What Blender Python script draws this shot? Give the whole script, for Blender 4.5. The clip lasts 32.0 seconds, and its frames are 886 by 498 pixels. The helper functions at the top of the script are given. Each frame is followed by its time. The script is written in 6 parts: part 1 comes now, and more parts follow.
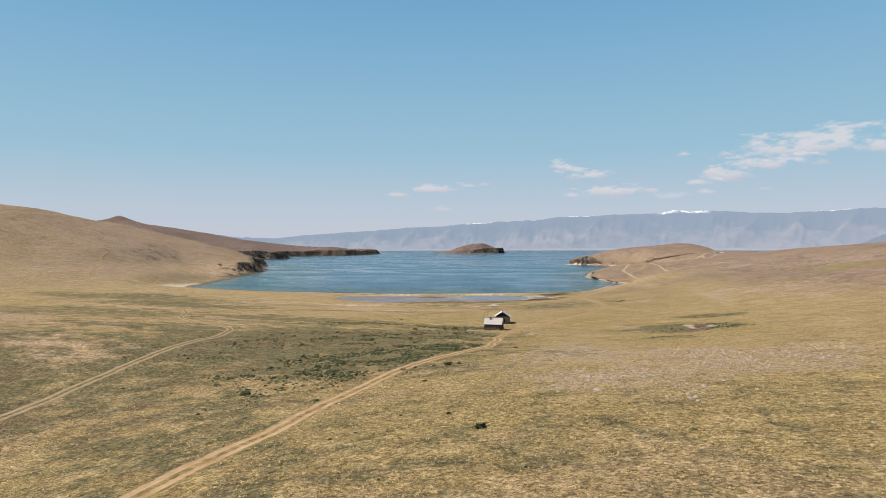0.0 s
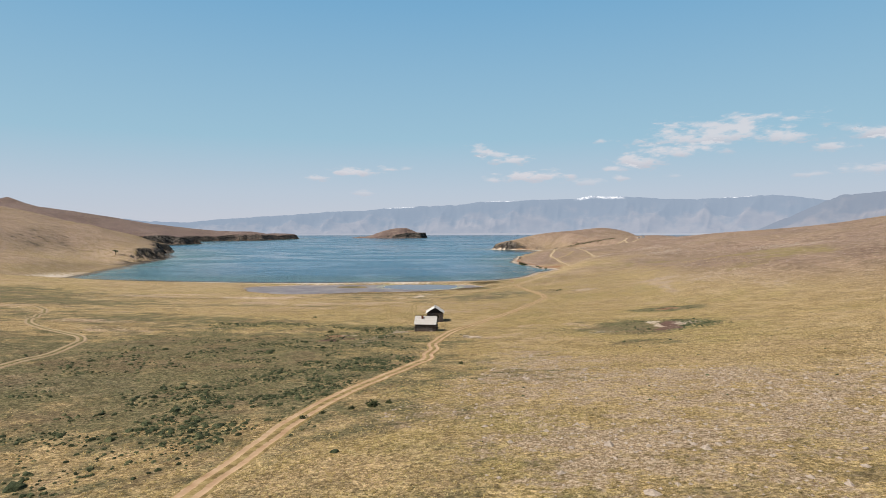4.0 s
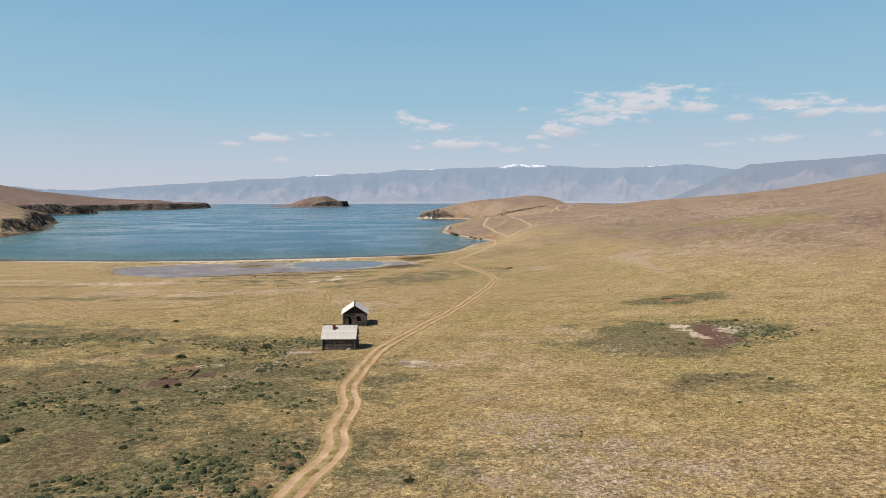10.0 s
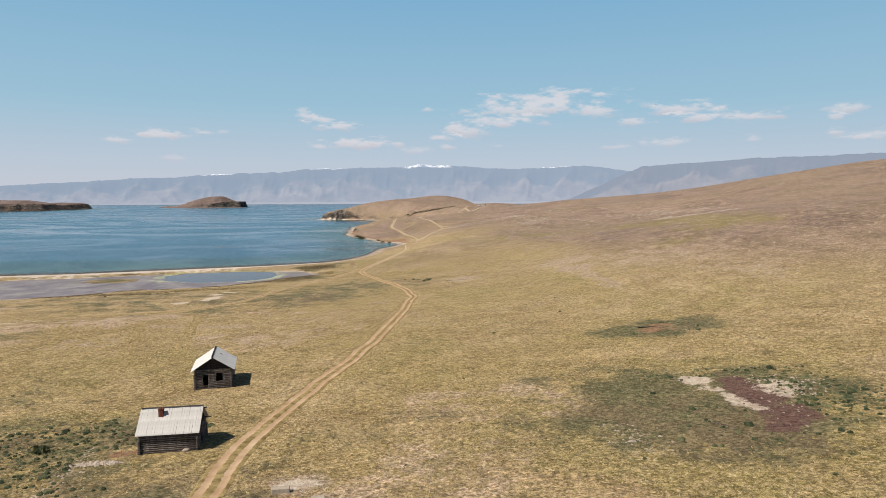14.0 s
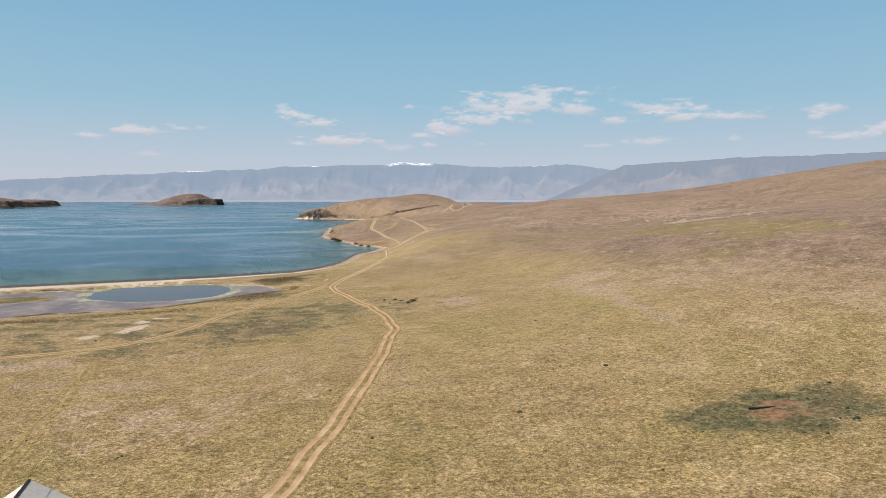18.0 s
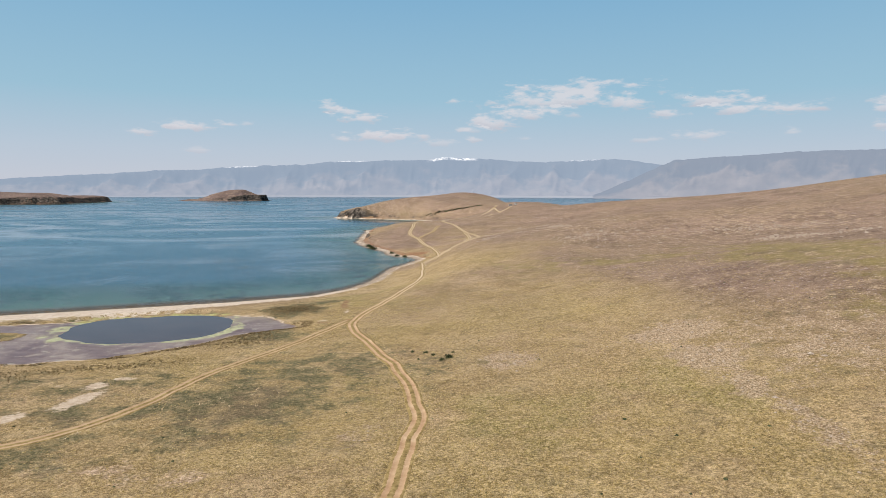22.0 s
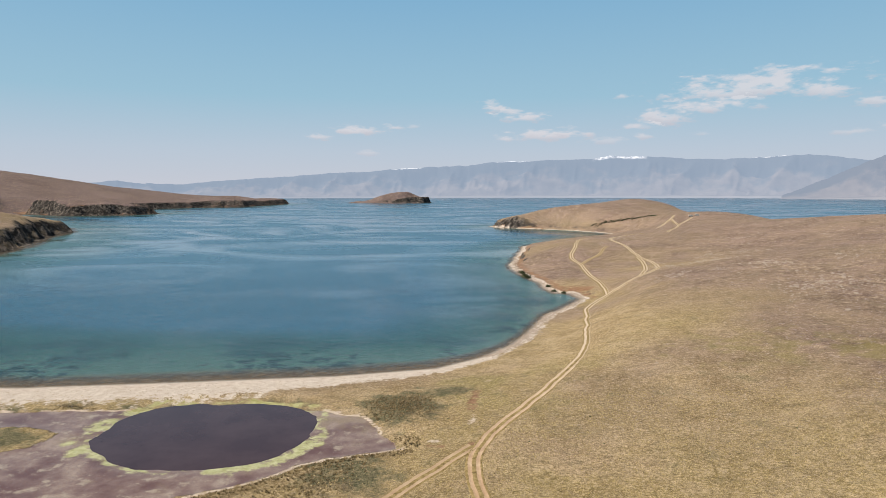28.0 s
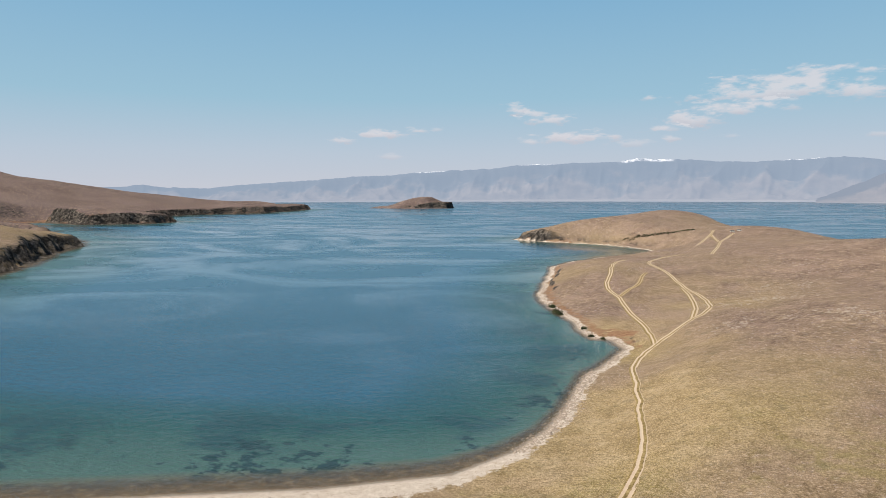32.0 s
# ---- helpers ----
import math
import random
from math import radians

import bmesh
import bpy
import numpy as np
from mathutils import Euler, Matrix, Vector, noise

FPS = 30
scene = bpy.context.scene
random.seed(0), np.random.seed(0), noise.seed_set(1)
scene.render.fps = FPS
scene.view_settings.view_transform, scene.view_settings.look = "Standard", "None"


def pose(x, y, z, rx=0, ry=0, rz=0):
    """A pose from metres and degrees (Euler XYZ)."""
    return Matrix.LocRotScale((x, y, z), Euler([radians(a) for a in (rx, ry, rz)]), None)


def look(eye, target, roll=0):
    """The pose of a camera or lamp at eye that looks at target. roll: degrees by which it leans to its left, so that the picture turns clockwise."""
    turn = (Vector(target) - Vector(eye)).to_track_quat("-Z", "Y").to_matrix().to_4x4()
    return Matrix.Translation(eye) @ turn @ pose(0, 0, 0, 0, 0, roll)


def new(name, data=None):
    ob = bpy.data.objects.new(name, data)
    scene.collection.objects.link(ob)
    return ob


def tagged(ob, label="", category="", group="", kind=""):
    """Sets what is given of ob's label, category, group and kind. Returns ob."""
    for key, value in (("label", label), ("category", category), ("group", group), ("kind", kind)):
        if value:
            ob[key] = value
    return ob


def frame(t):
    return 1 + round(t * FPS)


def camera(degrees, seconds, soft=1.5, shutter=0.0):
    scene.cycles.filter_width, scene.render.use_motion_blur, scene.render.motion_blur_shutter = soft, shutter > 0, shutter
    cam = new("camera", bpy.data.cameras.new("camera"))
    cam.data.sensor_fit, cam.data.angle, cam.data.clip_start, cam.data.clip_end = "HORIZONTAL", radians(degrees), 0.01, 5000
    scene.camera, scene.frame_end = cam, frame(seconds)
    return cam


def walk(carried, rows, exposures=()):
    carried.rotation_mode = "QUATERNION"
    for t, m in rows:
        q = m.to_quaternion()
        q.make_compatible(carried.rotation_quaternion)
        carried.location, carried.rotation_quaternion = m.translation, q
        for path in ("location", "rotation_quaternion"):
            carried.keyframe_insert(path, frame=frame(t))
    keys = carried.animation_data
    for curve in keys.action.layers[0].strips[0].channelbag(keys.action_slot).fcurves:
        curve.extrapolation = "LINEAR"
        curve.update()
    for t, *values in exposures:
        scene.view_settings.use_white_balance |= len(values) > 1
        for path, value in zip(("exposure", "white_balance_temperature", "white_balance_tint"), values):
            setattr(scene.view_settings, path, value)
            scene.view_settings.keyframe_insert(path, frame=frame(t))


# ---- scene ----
# camera: seconds, x, y, z, yaw to the left, pitch, lean
PATH = [
    (0, 0.00, -0.00, 33.93, 19.73, -0.29, -0.12),
    (0.5, -1.56, 3.90, 33.93, 18.80, -0.30, -0.06),
    (1, -3.12, 7.92, 33.96, 17.83, -0.23, -0.06),
    (1.5, -4.62, 12.02, 33.95, 16.99, -0.27, -0.17),
    (2, -6.15, 16.27, 33.95, 16.02, -0.39, -0.15),
    (2.5, -7.62, 20.64, 33.94, 15.16, -0.60, -0.21),
    (3, -9.19, 25.17, 33.93, 14.27, -0.90, -0.21),
    (3.5, -10.75, 29.72, 33.86, 13.44, -1.26, -0.09),
    (5.5, -16.75, 48.33, 33.16, 10.90, -3.07, -0.11),
    (6, -18.01, 53.25, 33.09, 10.37, -3.51, 0.05),
    (6.5, -19.15, 58.27, 33.03, 9.80, -3.97, -0.10),
    (7, -20.26, 63.40, 33.00, 9.27, -4.33, -0.15),
    (7.5, -21.31, 68.60, 32.94, 8.70, -4.44, -0.23),
    (8, -22.39, 73.86, 32.84, 8.09, -4.42, -0.18),
    (8.5, -23.37, 79.12, 32.68, 7.62, -4.48, -0.07),
    (9, -24.30, 84.46, 32.51, 7.05, -4.47, -0.02),
    (9.5, -25.18, 89.91, 32.35, 6.49, -4.47, -0.07),
    (10, -26.03, 95.28, 32.19, 5.81, -4.50, -0.12),
    (10.5, -26.89, 100.58, 32.07, 4.85, -4.46, -0.04),
    (11, -27.66, 105.76, 31.97, 3.92, -4.51, 0.02),
    (11.5, -28.28, 110.95, 31.91, 2.78, -4.43, 0.17),
    (12, -28.83, 116.10, 31.83, 1.74, -4.46, 0.20),
    (12.5, -29.30, 121.30, 31.75, 0.37, -4.42, 0.12),
    (13, -29.66, 126.50, 31.66, -0.83, -4.47, -0.11),
    (13.5, -30.00, 131.86, 31.62, -2.16, -4.41, -0.06),
    (14, -30.19, 137.24, 31.62, -2.71, -4.48, -0.12),
    (14.5, -30.24, 142.71, 31.64, -3.13, -4.42, -0.19),
    (16.5, -30.50, 164.92, 31.38, -4.32, -4.54, -0.08),
    (17, -30.53, 169.93, 31.63, -4.37, -4.55, 0.04),
    (17.5, -30.42, 175.00, 32.04, -4.40, -4.56, 0.12),
    (18, -30.21, 180.12, 32.57, -4.39, -4.65, 0.11),
    (18.5, -29.91, 185.30, 33.19, -4.41, -4.75, 0.10),
    (19, -29.52, 190.48, 33.90, -4.39, -4.83, 0.08),
    (19.5, -29.10, 195.72, 34.66, -4.38, -4.87, 0.10),
    (20, -28.68, 201.02, 35.45, -4.31, -4.93, 0.12),
    (20.5, -28.27, 206.22, 36.26, -3.97, -4.98, 0.08),
    (21, -27.92, 211.30, 37.11, -3.00, -5.02, 0.17),
    (21.5, -27.66, 216.58, 37.97, -1.76, -5.07, 0.16),
    (22, -27.41, 221.88, 38.86, -0.47, -5.15, 0.18),
    (22.5, -27.16, 227.36, 39.78, 0.94, -5.21, 0.18),
    (23, -26.92, 233.03, 40.69, 2.56, -5.23, 0.12),
    (23.5, -26.68, 238.81, 41.54, 4.39, -5.26, 0.03),
    (24, -26.50, 244.59, 42.33, 6.26, -5.31, -0.05),
    (24.5, -26.47, 250.28, 43.11, 8.17, -5.33, -0.12),
    (25, -26.59, 255.79, 43.90, 10.06, -5.32, -0.22),
    (25.5, -26.84, 261.13, 44.73, 11.92, -5.29, -0.15),
    (27.5, -28.92, 281.65, 48.91, 13.69, -5.30, -0.09),
    (28, -29.69, 286.73, 50.15, 14.02, -5.26, -0.08),
    (28.5, -30.61, 291.78, 51.46, 14.53, -5.25, -0.05),
    (29, -31.59, 296.78, 52.82, 15.14, -5.25, -0.07),
    (29.5, -32.58, 301.77, 54.26, 15.69, -5.23, -0.10),
    (30, -33.61, 306.73, 55.76, 16.03, -5.21, -0.11),
    (30.5, -34.70, 311.70, 57.31, 16.08, -5.23, -0.15),
    (31, -35.84, 316.67, 58.89, 16.10, -5.18, -0.14),
    (31.5, -37.02, 321.63, 60.49, 16.13, -5.13, -0.14),
    (32, -38.21, 326.59, 62.10, 16.14, -5.09, -0.16),
]
cam = camera(69.59, 32.0, soft=0.6)
walk(cam, [(t, pose(x, y, z, 90 + pitch, 0, yaw) @ pose(0, 0, 0, 0, 0, lean))
           for t, x, y, z, yaw, pitch, lean in PATH])
# end of camera

# ---- light ----
SUN_AZ, SUN_EL = 211.0, 52.0          # where the sun stands: degrees from +x, and up
world = bpy.data.worlds.new("sky")
scene.world = world
world.use_nodes = True
wn, wl = world.node_tree.nodes, world.node_tree.links
sky = wn.new("ShaderNodeTexSky")
sky.sky_type = "NISHITA"
sky.sun_disc = False
sky.sun_elevation, sky.sun_rotation = radians(SUN_EL), radians(90 - SUN_AZ)
sky.altitude, sky.air_density, sky.dust_density, sky.ozone_density = 500, 1.1, 0.6, 1.8
wn["Background"].inputs["Strength"].default_value = 0.027
# thin haze that whitens the sky towards the horizon
wcoord, wsep = wn.new("ShaderNodeTexCoord"), wn.new("ShaderNodeSeparateXYZ")
wl.new(wcoord.outputs["Generated"], wsep.inputs[0])
wfade, whaze = wn.new("ShaderNodeValToRGB"), wn.new("ShaderNodeValToRGB")


def set_stops(node, stops):
    while len(node.color_ramp.elements) < len(stops):
        node.color_ramp.elements.new(0.5)
    for e, (place, c) in zip(node.color_ramp.elements, stops):
        e.position, e.color = place, (*c, 1)


set_stops(wfade, [(0.0, (1, 1, 1)), (0.37, (0.96, 0.96, 0.96)), (0.58, (0, 0, 0))])
set_stops(whaze, [(0.0, (0.590, 0.605, 0.675)), (0.06, (0.505, 0.592, 0.695)), (0.14, (0.342, 0.548, 0.690)),
                  (0.33, (0.195, 0.425, 0.655)), (0.6, (0.08, 0.20, 0.44))])
wgain = wn.new("ShaderNodeVectorMath")
wgain.operation = "SCALE"
wgain.inputs["Scale"].default_value = 29.26
wmix = wn.new("ShaderNodeMix")
wmix.data_type = "RGBA"
wl.new(wsep.outputs[2], wfade.inputs[0])
wl.new(wsep.outputs[2], whaze.inputs[0])
wl.new(whaze.outputs[0], wgain.inputs[0])
wl.new(wfade.outputs[0], wmix.inputs[0])
wl.new(sky.outputs[0], wmix.inputs[6])
wl.new(wgain.outputs[0], wmix.inputs[7])
wl.new(wmix.outputs[2], wn["Background"].inputs["Color"])
sun_data = bpy.data.lights.new("sun", "SUN")
sun_data.energy, sun_data.angle, sun_data.color = 5.0, radians(0.53), (1.0, 0.93, 0.80)
sun = new("sun", sun_data)
sun_dir = Vector((math.cos(radians(SUN_AZ)) * math.cos(radians(SUN_EL)),
                  math.sin(radians(SUN_AZ)) * math.cos(radians(SUN_EL)), math.sin(radians(SUN_EL))))
sun.matrix_world = look(sun_dir * 100, (0, 0, 0))
scene.view_settings.exposure = 0.3


# ---- node helpers ----
class Mat:
    """A node material written as a chain of small calls."""

    def __init__(self, name, roughness=0.9, specular=0.2):
        self.m = bpy.data.materials.new(name)
        self.m.use_nodes = True
        self.t = self.m.node_tree
        self.b = self.t.nodes["Principled BSDF"]
        self.b.inputs["Roughness"].default_value = roughness
        self.b.inputs["Specular IOR Level"].default_value = specular

    def n(self, kind, **values):
        node = self.t.nodes.new(kind)
        for k, v in values.items():
            setattr(node, k, v)
        return node

    def put(self, socket, value):
        if isinstance(value, bpy.types.NodeSocket):
            self.t.links.new(value, socket)
        elif isinstance(value, tuple) and len(value) == 3 and socket.type == "RGBA":
            socket.default_value = (*value, 1)
        else:
            socket.default_value = value

    def coord(self, scale=(1, 1, 1), kind="Object"):
        c, mp = self.n("ShaderNodeTexCoord"), self.n("ShaderNodeMapping")
        self.t.links.new(c.outputs[kind], mp.inputs[0])
        mp.inputs["Scale"].default_value = scale
        return mp.outputs[0]

    def noise(self, scale, detail=4, rough=0.55, at=None, distortion=0.0):
        x = self.n("ShaderNodeTexNoise")
        self.put(x.inputs["Vector"], at if at is not None else self.coord())
        for k, v in (("Scale", scale), ("Detail", detail), ("Roughness", rough), ("Distortion", distortion)):
            x.inputs[k].default_value = v
        return x.outputs["Fac"]

    def voronoi(self, scale, at=None, feature="F1", out="Distance"):
        x = self.n("ShaderNodeTexVoronoi", feature=feature)
        self.put(x.inputs["Vector"], at if at is not None else self.coord())
        x.inputs["Scale"].default_value = scale
        return x.outputs[out]

    def cells(self, scale, at, low, high):
        """A brightness of its own for each ragged tuft-sized cell."""
        warp = self.n("ShaderNodeTexNoise")
        self.put(warp.inputs["Vector"], at)
        warp.inputs["Scale"].default_value, warp.inputs["Detail"].default_value = scale * 2.3, 2
        shift = self.n("ShaderNodeVectorMath", operation="MULTIPLY_ADD")
        self.put(shift.inputs[0], warp.outputs["Color"])
        shift.inputs[1].default_value = (1.1 / scale,) * 3
        self.put(shift.inputs[2], at)
        sep = self.n("ShaderNodeSeparateColor")
        self.put(sep.inputs[0], self.voronoi(scale, shift.outputs[0], out="Color"))
        return self.step(sep.outputs[0], 0.0, 1.0, low, high)

    def attr(self, name, out="Fac"):
        return self.n("ShaderNodeAttribute", attribute_name=name).outputs[out]

    def math(self, op, a, b=0.0, clamp=False):
        x = self.n("ShaderNodeMath", operation=op, use_clamp=clamp)
        self.put(x.inputs[0], a)
        self.put(x.inputs[1], b)
        return x.outputs[0]

    def step(self, value, lo, hi, a=0.0, b=1.0):
        x = self.n("ShaderNodeMapRange", interpolation_type="SMOOTHSTEP")
        for s, v in zip(x.inputs[:5], (value, lo, hi, a, b)):
            self.put(s, v)
        return x.outputs[0]

    def ramp(self, value, *stops):
        x = self.n("ShaderNodeValToRGB")
        self.put(x.inputs[0], value)
        while len(x.color_ramp.elements) < len(stops):
            x.color_ramp.elements.new(0.5)
        for e, (p, c) in zip(x.color_ramp.elements, stops):
            e.position, e.color = p, (*c, 1)
        return x.outputs[0]

    def mix(self, fac, a, b, blend="MIX"):
        x = self.n("ShaderNodeMix", data_type="RGBA", blend_type=blend)
        self.put(x.inputs[0], fac)
        self.put(x.inputs[6], a)
        self.put(x.inputs[7], b)
        return x.outputs[2]

    def bump(self, height, strength=0.5, distance=0.1, normal=None):
        x = self.n("ShaderNodeBump")
        self.put(x.inputs["Height"], height)
        x.inputs["Strength"].default_value, x.inputs["Distance"].default_value = strength, distance
        if normal is not None:
            self.put(x.inputs["Normal"], normal)
        return x.outputs[0]

    def finish(self, color, normal=None, roughness=None):
        self.put(self.b.inputs["Base Color"], self.mix(1.0, color, (0.81, 0.81, 0.81), "MULTIPLY"))
        if normal is not None:
            self.put(self.b.inputs["Normal"], normal)
        if roughness is not None:
            self.put(self.b.inputs["Roughness"], roughness)
        return self.m


# ---- relief ----
def value_noise(x, y, seed=0):
    """Smooth lattice noise from -1 to 1 on arrays."""
    xi, yi = np.floor(x).astype(np.int64), np.floor(y).astype(np.int64)
    fx, fy = x - xi, y - yi
    fx, fy = fx * fx * (3 - 2 * fx), fy * fy * (3 - 2 * fy)

    def lattice(i, j):
        k = (i * 374761393 + j * 668265263 + seed * 1442695041) & 0x7FFFFFFF
        k = ((k ^ (k >> 13)) * 1274126177) & 0x7FFFFFFF
        return ((k ^ (k >> 16)) & 0xFFFF) / 32767.5 - 1

    top = lattice(xi, yi) * (1 - fx) + lattice(xi + 1, yi) * fx
    low = lattice(xi, yi + 1) * (1 - fx) + lattice(xi + 1, yi + 1) * fx
    return top * (1 - fy) + low * fy


def fbm(x, y, size, octaves=4, seed=0, gain=0.5):
    total, amp, s = 0.0, 1.0, 1.0 / size
    for k in range(octaves):
        total = total + amp * value_noise(x * s + 17.3 * k, y * s - 9.1 * k, seed + k)
        amp, s = amp * gain, s * 2.03
    return total


def smooth(a, lo, hi):
    t = np.clip((a - lo) / (hi - lo), 0, 1)
    return t * t * (3 - 2 * t)


# The lake's edge, round the bay and out along both headlands.
SHORE_BAY = [(-373, 405), (-312, 404), (-267, 404), (-213, 406), (-173, 414), (-137, 428), (-99, 443), (-74, 457),
             (-63, 473), (-57, 490), (-54, 507), (-52, 530), (-50, 547), (-43, 566), (-39, 584), (-44, 598),
             (-52, 598), (-60, 627), (-77, 668), (-87, 704), (-92, 751), (-96, 800), (-98, 860), (-85, 905),
             (-50, 960), (-21, 991), (-5, 1014), (-35, 1065), (-76, 1099), (-140, 1127), (-181, 1147)]
SHORE_OUTER = [(-175, 1190), (-120, 1290), (-20, 1370), (60, 1330), (130, 1150), (190, 1010), (260, 920), (400, 840),
               (700, 800), (1500, 700), (5200, 600), (5200, 5400), (-5200, 5400), (-5200, 3300), (-2500, 2900),
               (-1500, 2640), (-1190, 2495)]
SHORE_WEST = [(-1160, 2440), (-1100, 2040), (-1175, 1960), (-1225, 1800), (-1240, 1700), (-1050, 1560), (-970, 1490),
              (-970, 1400), (-1070, 1335), (-1240, 1400), (-1250, 1250), (-900, 1100), (-720, 990), (-655, 925),
              (-620, 860), (-530, 745), (-500, 690), (-450, 570), (-408, 480)]
LAKE = np.array(SHORE_BAY + SHORE_OUTER + SHORE_WEST, float)

# Swells of the land: x, y, height, radius.
SWELLS_WEST = [
    (-180, -60, 8.4, 60), (-95, -60, -5.8, 60), (-180, 20, 3.8, 60), (-95, 20, -8.9, 60), (-180, 100, 5.1, 60),
    (-95, 100, 2.3, 60), (-180, 180, 0.0, 60), (-95, 180, -0.2, 60), (-180, 260, -1.2, 60), (-95, 260, 0.7, 60),
    (-180, 340, -1.6, 60), (-95, 340, -1.4, 60), (-180, 420, -0.6, 60), (-95, 420, 0.9, 60), (-180, 500, 3.1, 60),
    (-95, 500, -6.8, 60),
]
SWELLS_EAST = [
    (-10, -60, -6.8, 60), (75, -60, 2.6, 60), (-10, 20, 6.2, 60), (75, 20, -4.3, 60), (-10, 100, 0.5, 60),
    (75, 100, 2.6, 60), (-10, 180, -1.7, 60), (75, 180, 1.6, 60), (-10, 260, -0.3, 60), (75, 260, -2.8, 60),
    (-10, 340, -1.9, 60), (75, 340, 4.1, 60), (-10, 420, -4.8, 60), (75, 420, 7.5, 60), (-10, 500, 9.3, 60),
    (75, 500, -8.6, 60),
]
SWELLS_CAPE = [
    (-60, 600, -6.6, 72), (60, 600, 14.4, 72), (30, 700, -5.8, 80), (-60, 760, 8.3, 64), (10, 870, 1.5, 72),
    (110, 850, 15.4, 88), (30, 1000, -1.4, 64), (-60, 1140, 20.7, 56), (20, 1240, 32.7, 64), (90, 1060, 22.3, 72),
    (-130, 1150, 7.4, 40),
]
SWELLS_FAR = [
    (-330, 330, -1.2, 104), (-330, 180, 5.1, 120), (250, 250, 14.7, 128), (280, 480, 11.4, 144), (330, 650, 22.1, 128),
    (520, 450, 49.7, 224), (200, 780, 11.6, 96), (180, 50, 16.7, 128), (-250, -20, 6.3, 160), (0, -150, 24.5, 120),
    (600, 700, 14.2, 160), (-480, 450, 2.7, 88), (-600, 560, -5.3, 120), (-760, 500, 60.1, 160), (-640, 780, 9.8, 96),
    (-800, 780, 30.3, 140), (-1000, 350, 29.4, 208), (-900, 620, 16.6, 128), (-780, 940, 0.5, 80), (-950, 900, 23.7, 120),
    (-1150, 950, 22.2, 150), (-1000, 1430, 10.2, 70), (-1100, 1430, 18.9, 80), (-1220, 1560, 9.4, 90), (-1350, 1300, 50.8, 120),
    (-1400, 1600, 2.3, 130), (-1600, 1450, 14.3, 150), (-1330, 1850, 7.4, 120), (-1180, 2080, 18.4, 90), (-1200, 2300, 8.9, 90),
    (-1200, 2440, 10.3, 60), (-1350, 2250, 7.6, 130), (-1550, 1900, 27.0, 180), (-1750, 2300, 49.1, 220), (-1900, 1700, 115.3, 260), (-1862, 1764, 24.0, 36),
    (-1400, 2500, 15.7, 90),
]


def segment_field(px, py, line, closed):
    """Distance to a line of points, and how far along it (metres) the nearest point lies."""
    pts = np.asarray(line, float)
    ends = np.roll(pts, -1, 0) if closed else pts[1:]
    starts = pts if closed else pts[:-1]
    best, along, run = np.full(px.shape, 1e9), np.zeros(px.shape), 0.0
    for (ax, ay), (bx, by) in zip(starts, ends):
        dx, dy = bx - ax, by - ay
        length = math.hypot(dx, dy)
        k = np.clip(((px - ax) * dx + (py - ay) * dy) / (length * length), 0, 1)
        d = np.hypot(px - ax - k * dx, py - ay - k * dy)
        near = d < best
        best, along = np.where(near, d, best), np.where(near, run + k * length, along)
        run += length
    return best, along


def inside(px, py, ring):
    odd = np.zeros(px.shape, bool)
    for (ax, ay), (bx, by) in zip(ring, np.roll(ring, -1, 0)):
        if ay != by:
            odd ^= ((ay > py) != (by > py)) & (px < (bx - ax) * (py - ay) / (by - ay) + ax)
    return odd


def rounded(points, rounds=2):
    """Cuts the corners of an open line of points."""
    pts = np.asarray(points, float)
    for _ in range(rounds):
        a, b = pts[:-1], pts[1:]
        pts = np.concatenate([pts[:1], np.stack([a * 0.75 + b * 0.25, a * 0.25 + b * 0.75], 1).reshape(-1, 2), pts[-1:]])
    return pts


def shore_distance(x, y):
    """Metres inland from the lake's edge; below zero on the water."""
    wx = x + fbm(x, y, 22, 3, 5) * 2.2 * smooth(np.hypot(x + 60, y - 400), 60, 260)
    wy = y + fbm(x, y, 22, 3, 9) * 2.2 * smooth(np.hypot(x + 60, y - 400), 60, 260)
    d, _ = segment_field(wx, wy, LAKE, True)
    return np.where(inside(wx, wy, LAKE), -d, d)


# Wheel tracks over the steppe.
ROAD_MAIN = rounded([(-37, -40), (-38, 0), (-39, 36), (-40, 64), (-43, 90), (-44, 110), (-43, 127), (-41, 145), (-44, 166), (-48, 182), (-48, 200), (-45, 218), (-42, 234), (-38, 250), (-35, 273), (-32, 300), (-30, 322), (-34, 345), (-43, 372), (-50, 388), (-52, 401), (-47, 416), (-39, 440), (-33, 468), (-33, 500), (-34, 524), (-35, 552), (-32, 574), (-26, 586), (-20, 595), (-11, 612), (-4, 624), (1, 649), (0, 683), (-6, 702), (-10, 732), (-16, 765), (-25, 787), (-18, 815), (-8, 834), (4, 842)])
ROAD_SHORE = rounded([(-52, 401), (-61, 379), (-70, 361), (-76, 345), (-79, 328), (-84, 317), (-91, 311), (-102, 305), (-116, 301)])
ROAD_LEFT = rounded([(-80, 40), (-89, 72), (-97, 93), (-104, 112), (-107, 128), (-112, 141), (-120, 153), (-128, 159), (-139, 164), (-153, 171), (-168, 185), (-190, 215), (-209, 229)])
ROAD_LOOP = rounded([(-26, 587), (-27, 600), (-30, 620), (-37, 653), (-41, 686), (-50, 707), (-48, 741), (-48, 772), (-46, 795), (-39, 825)])
ROAD_CAPE = rounded([(22, 826), (34, 895), (45, 970), (54, 989), (64, 1016)])
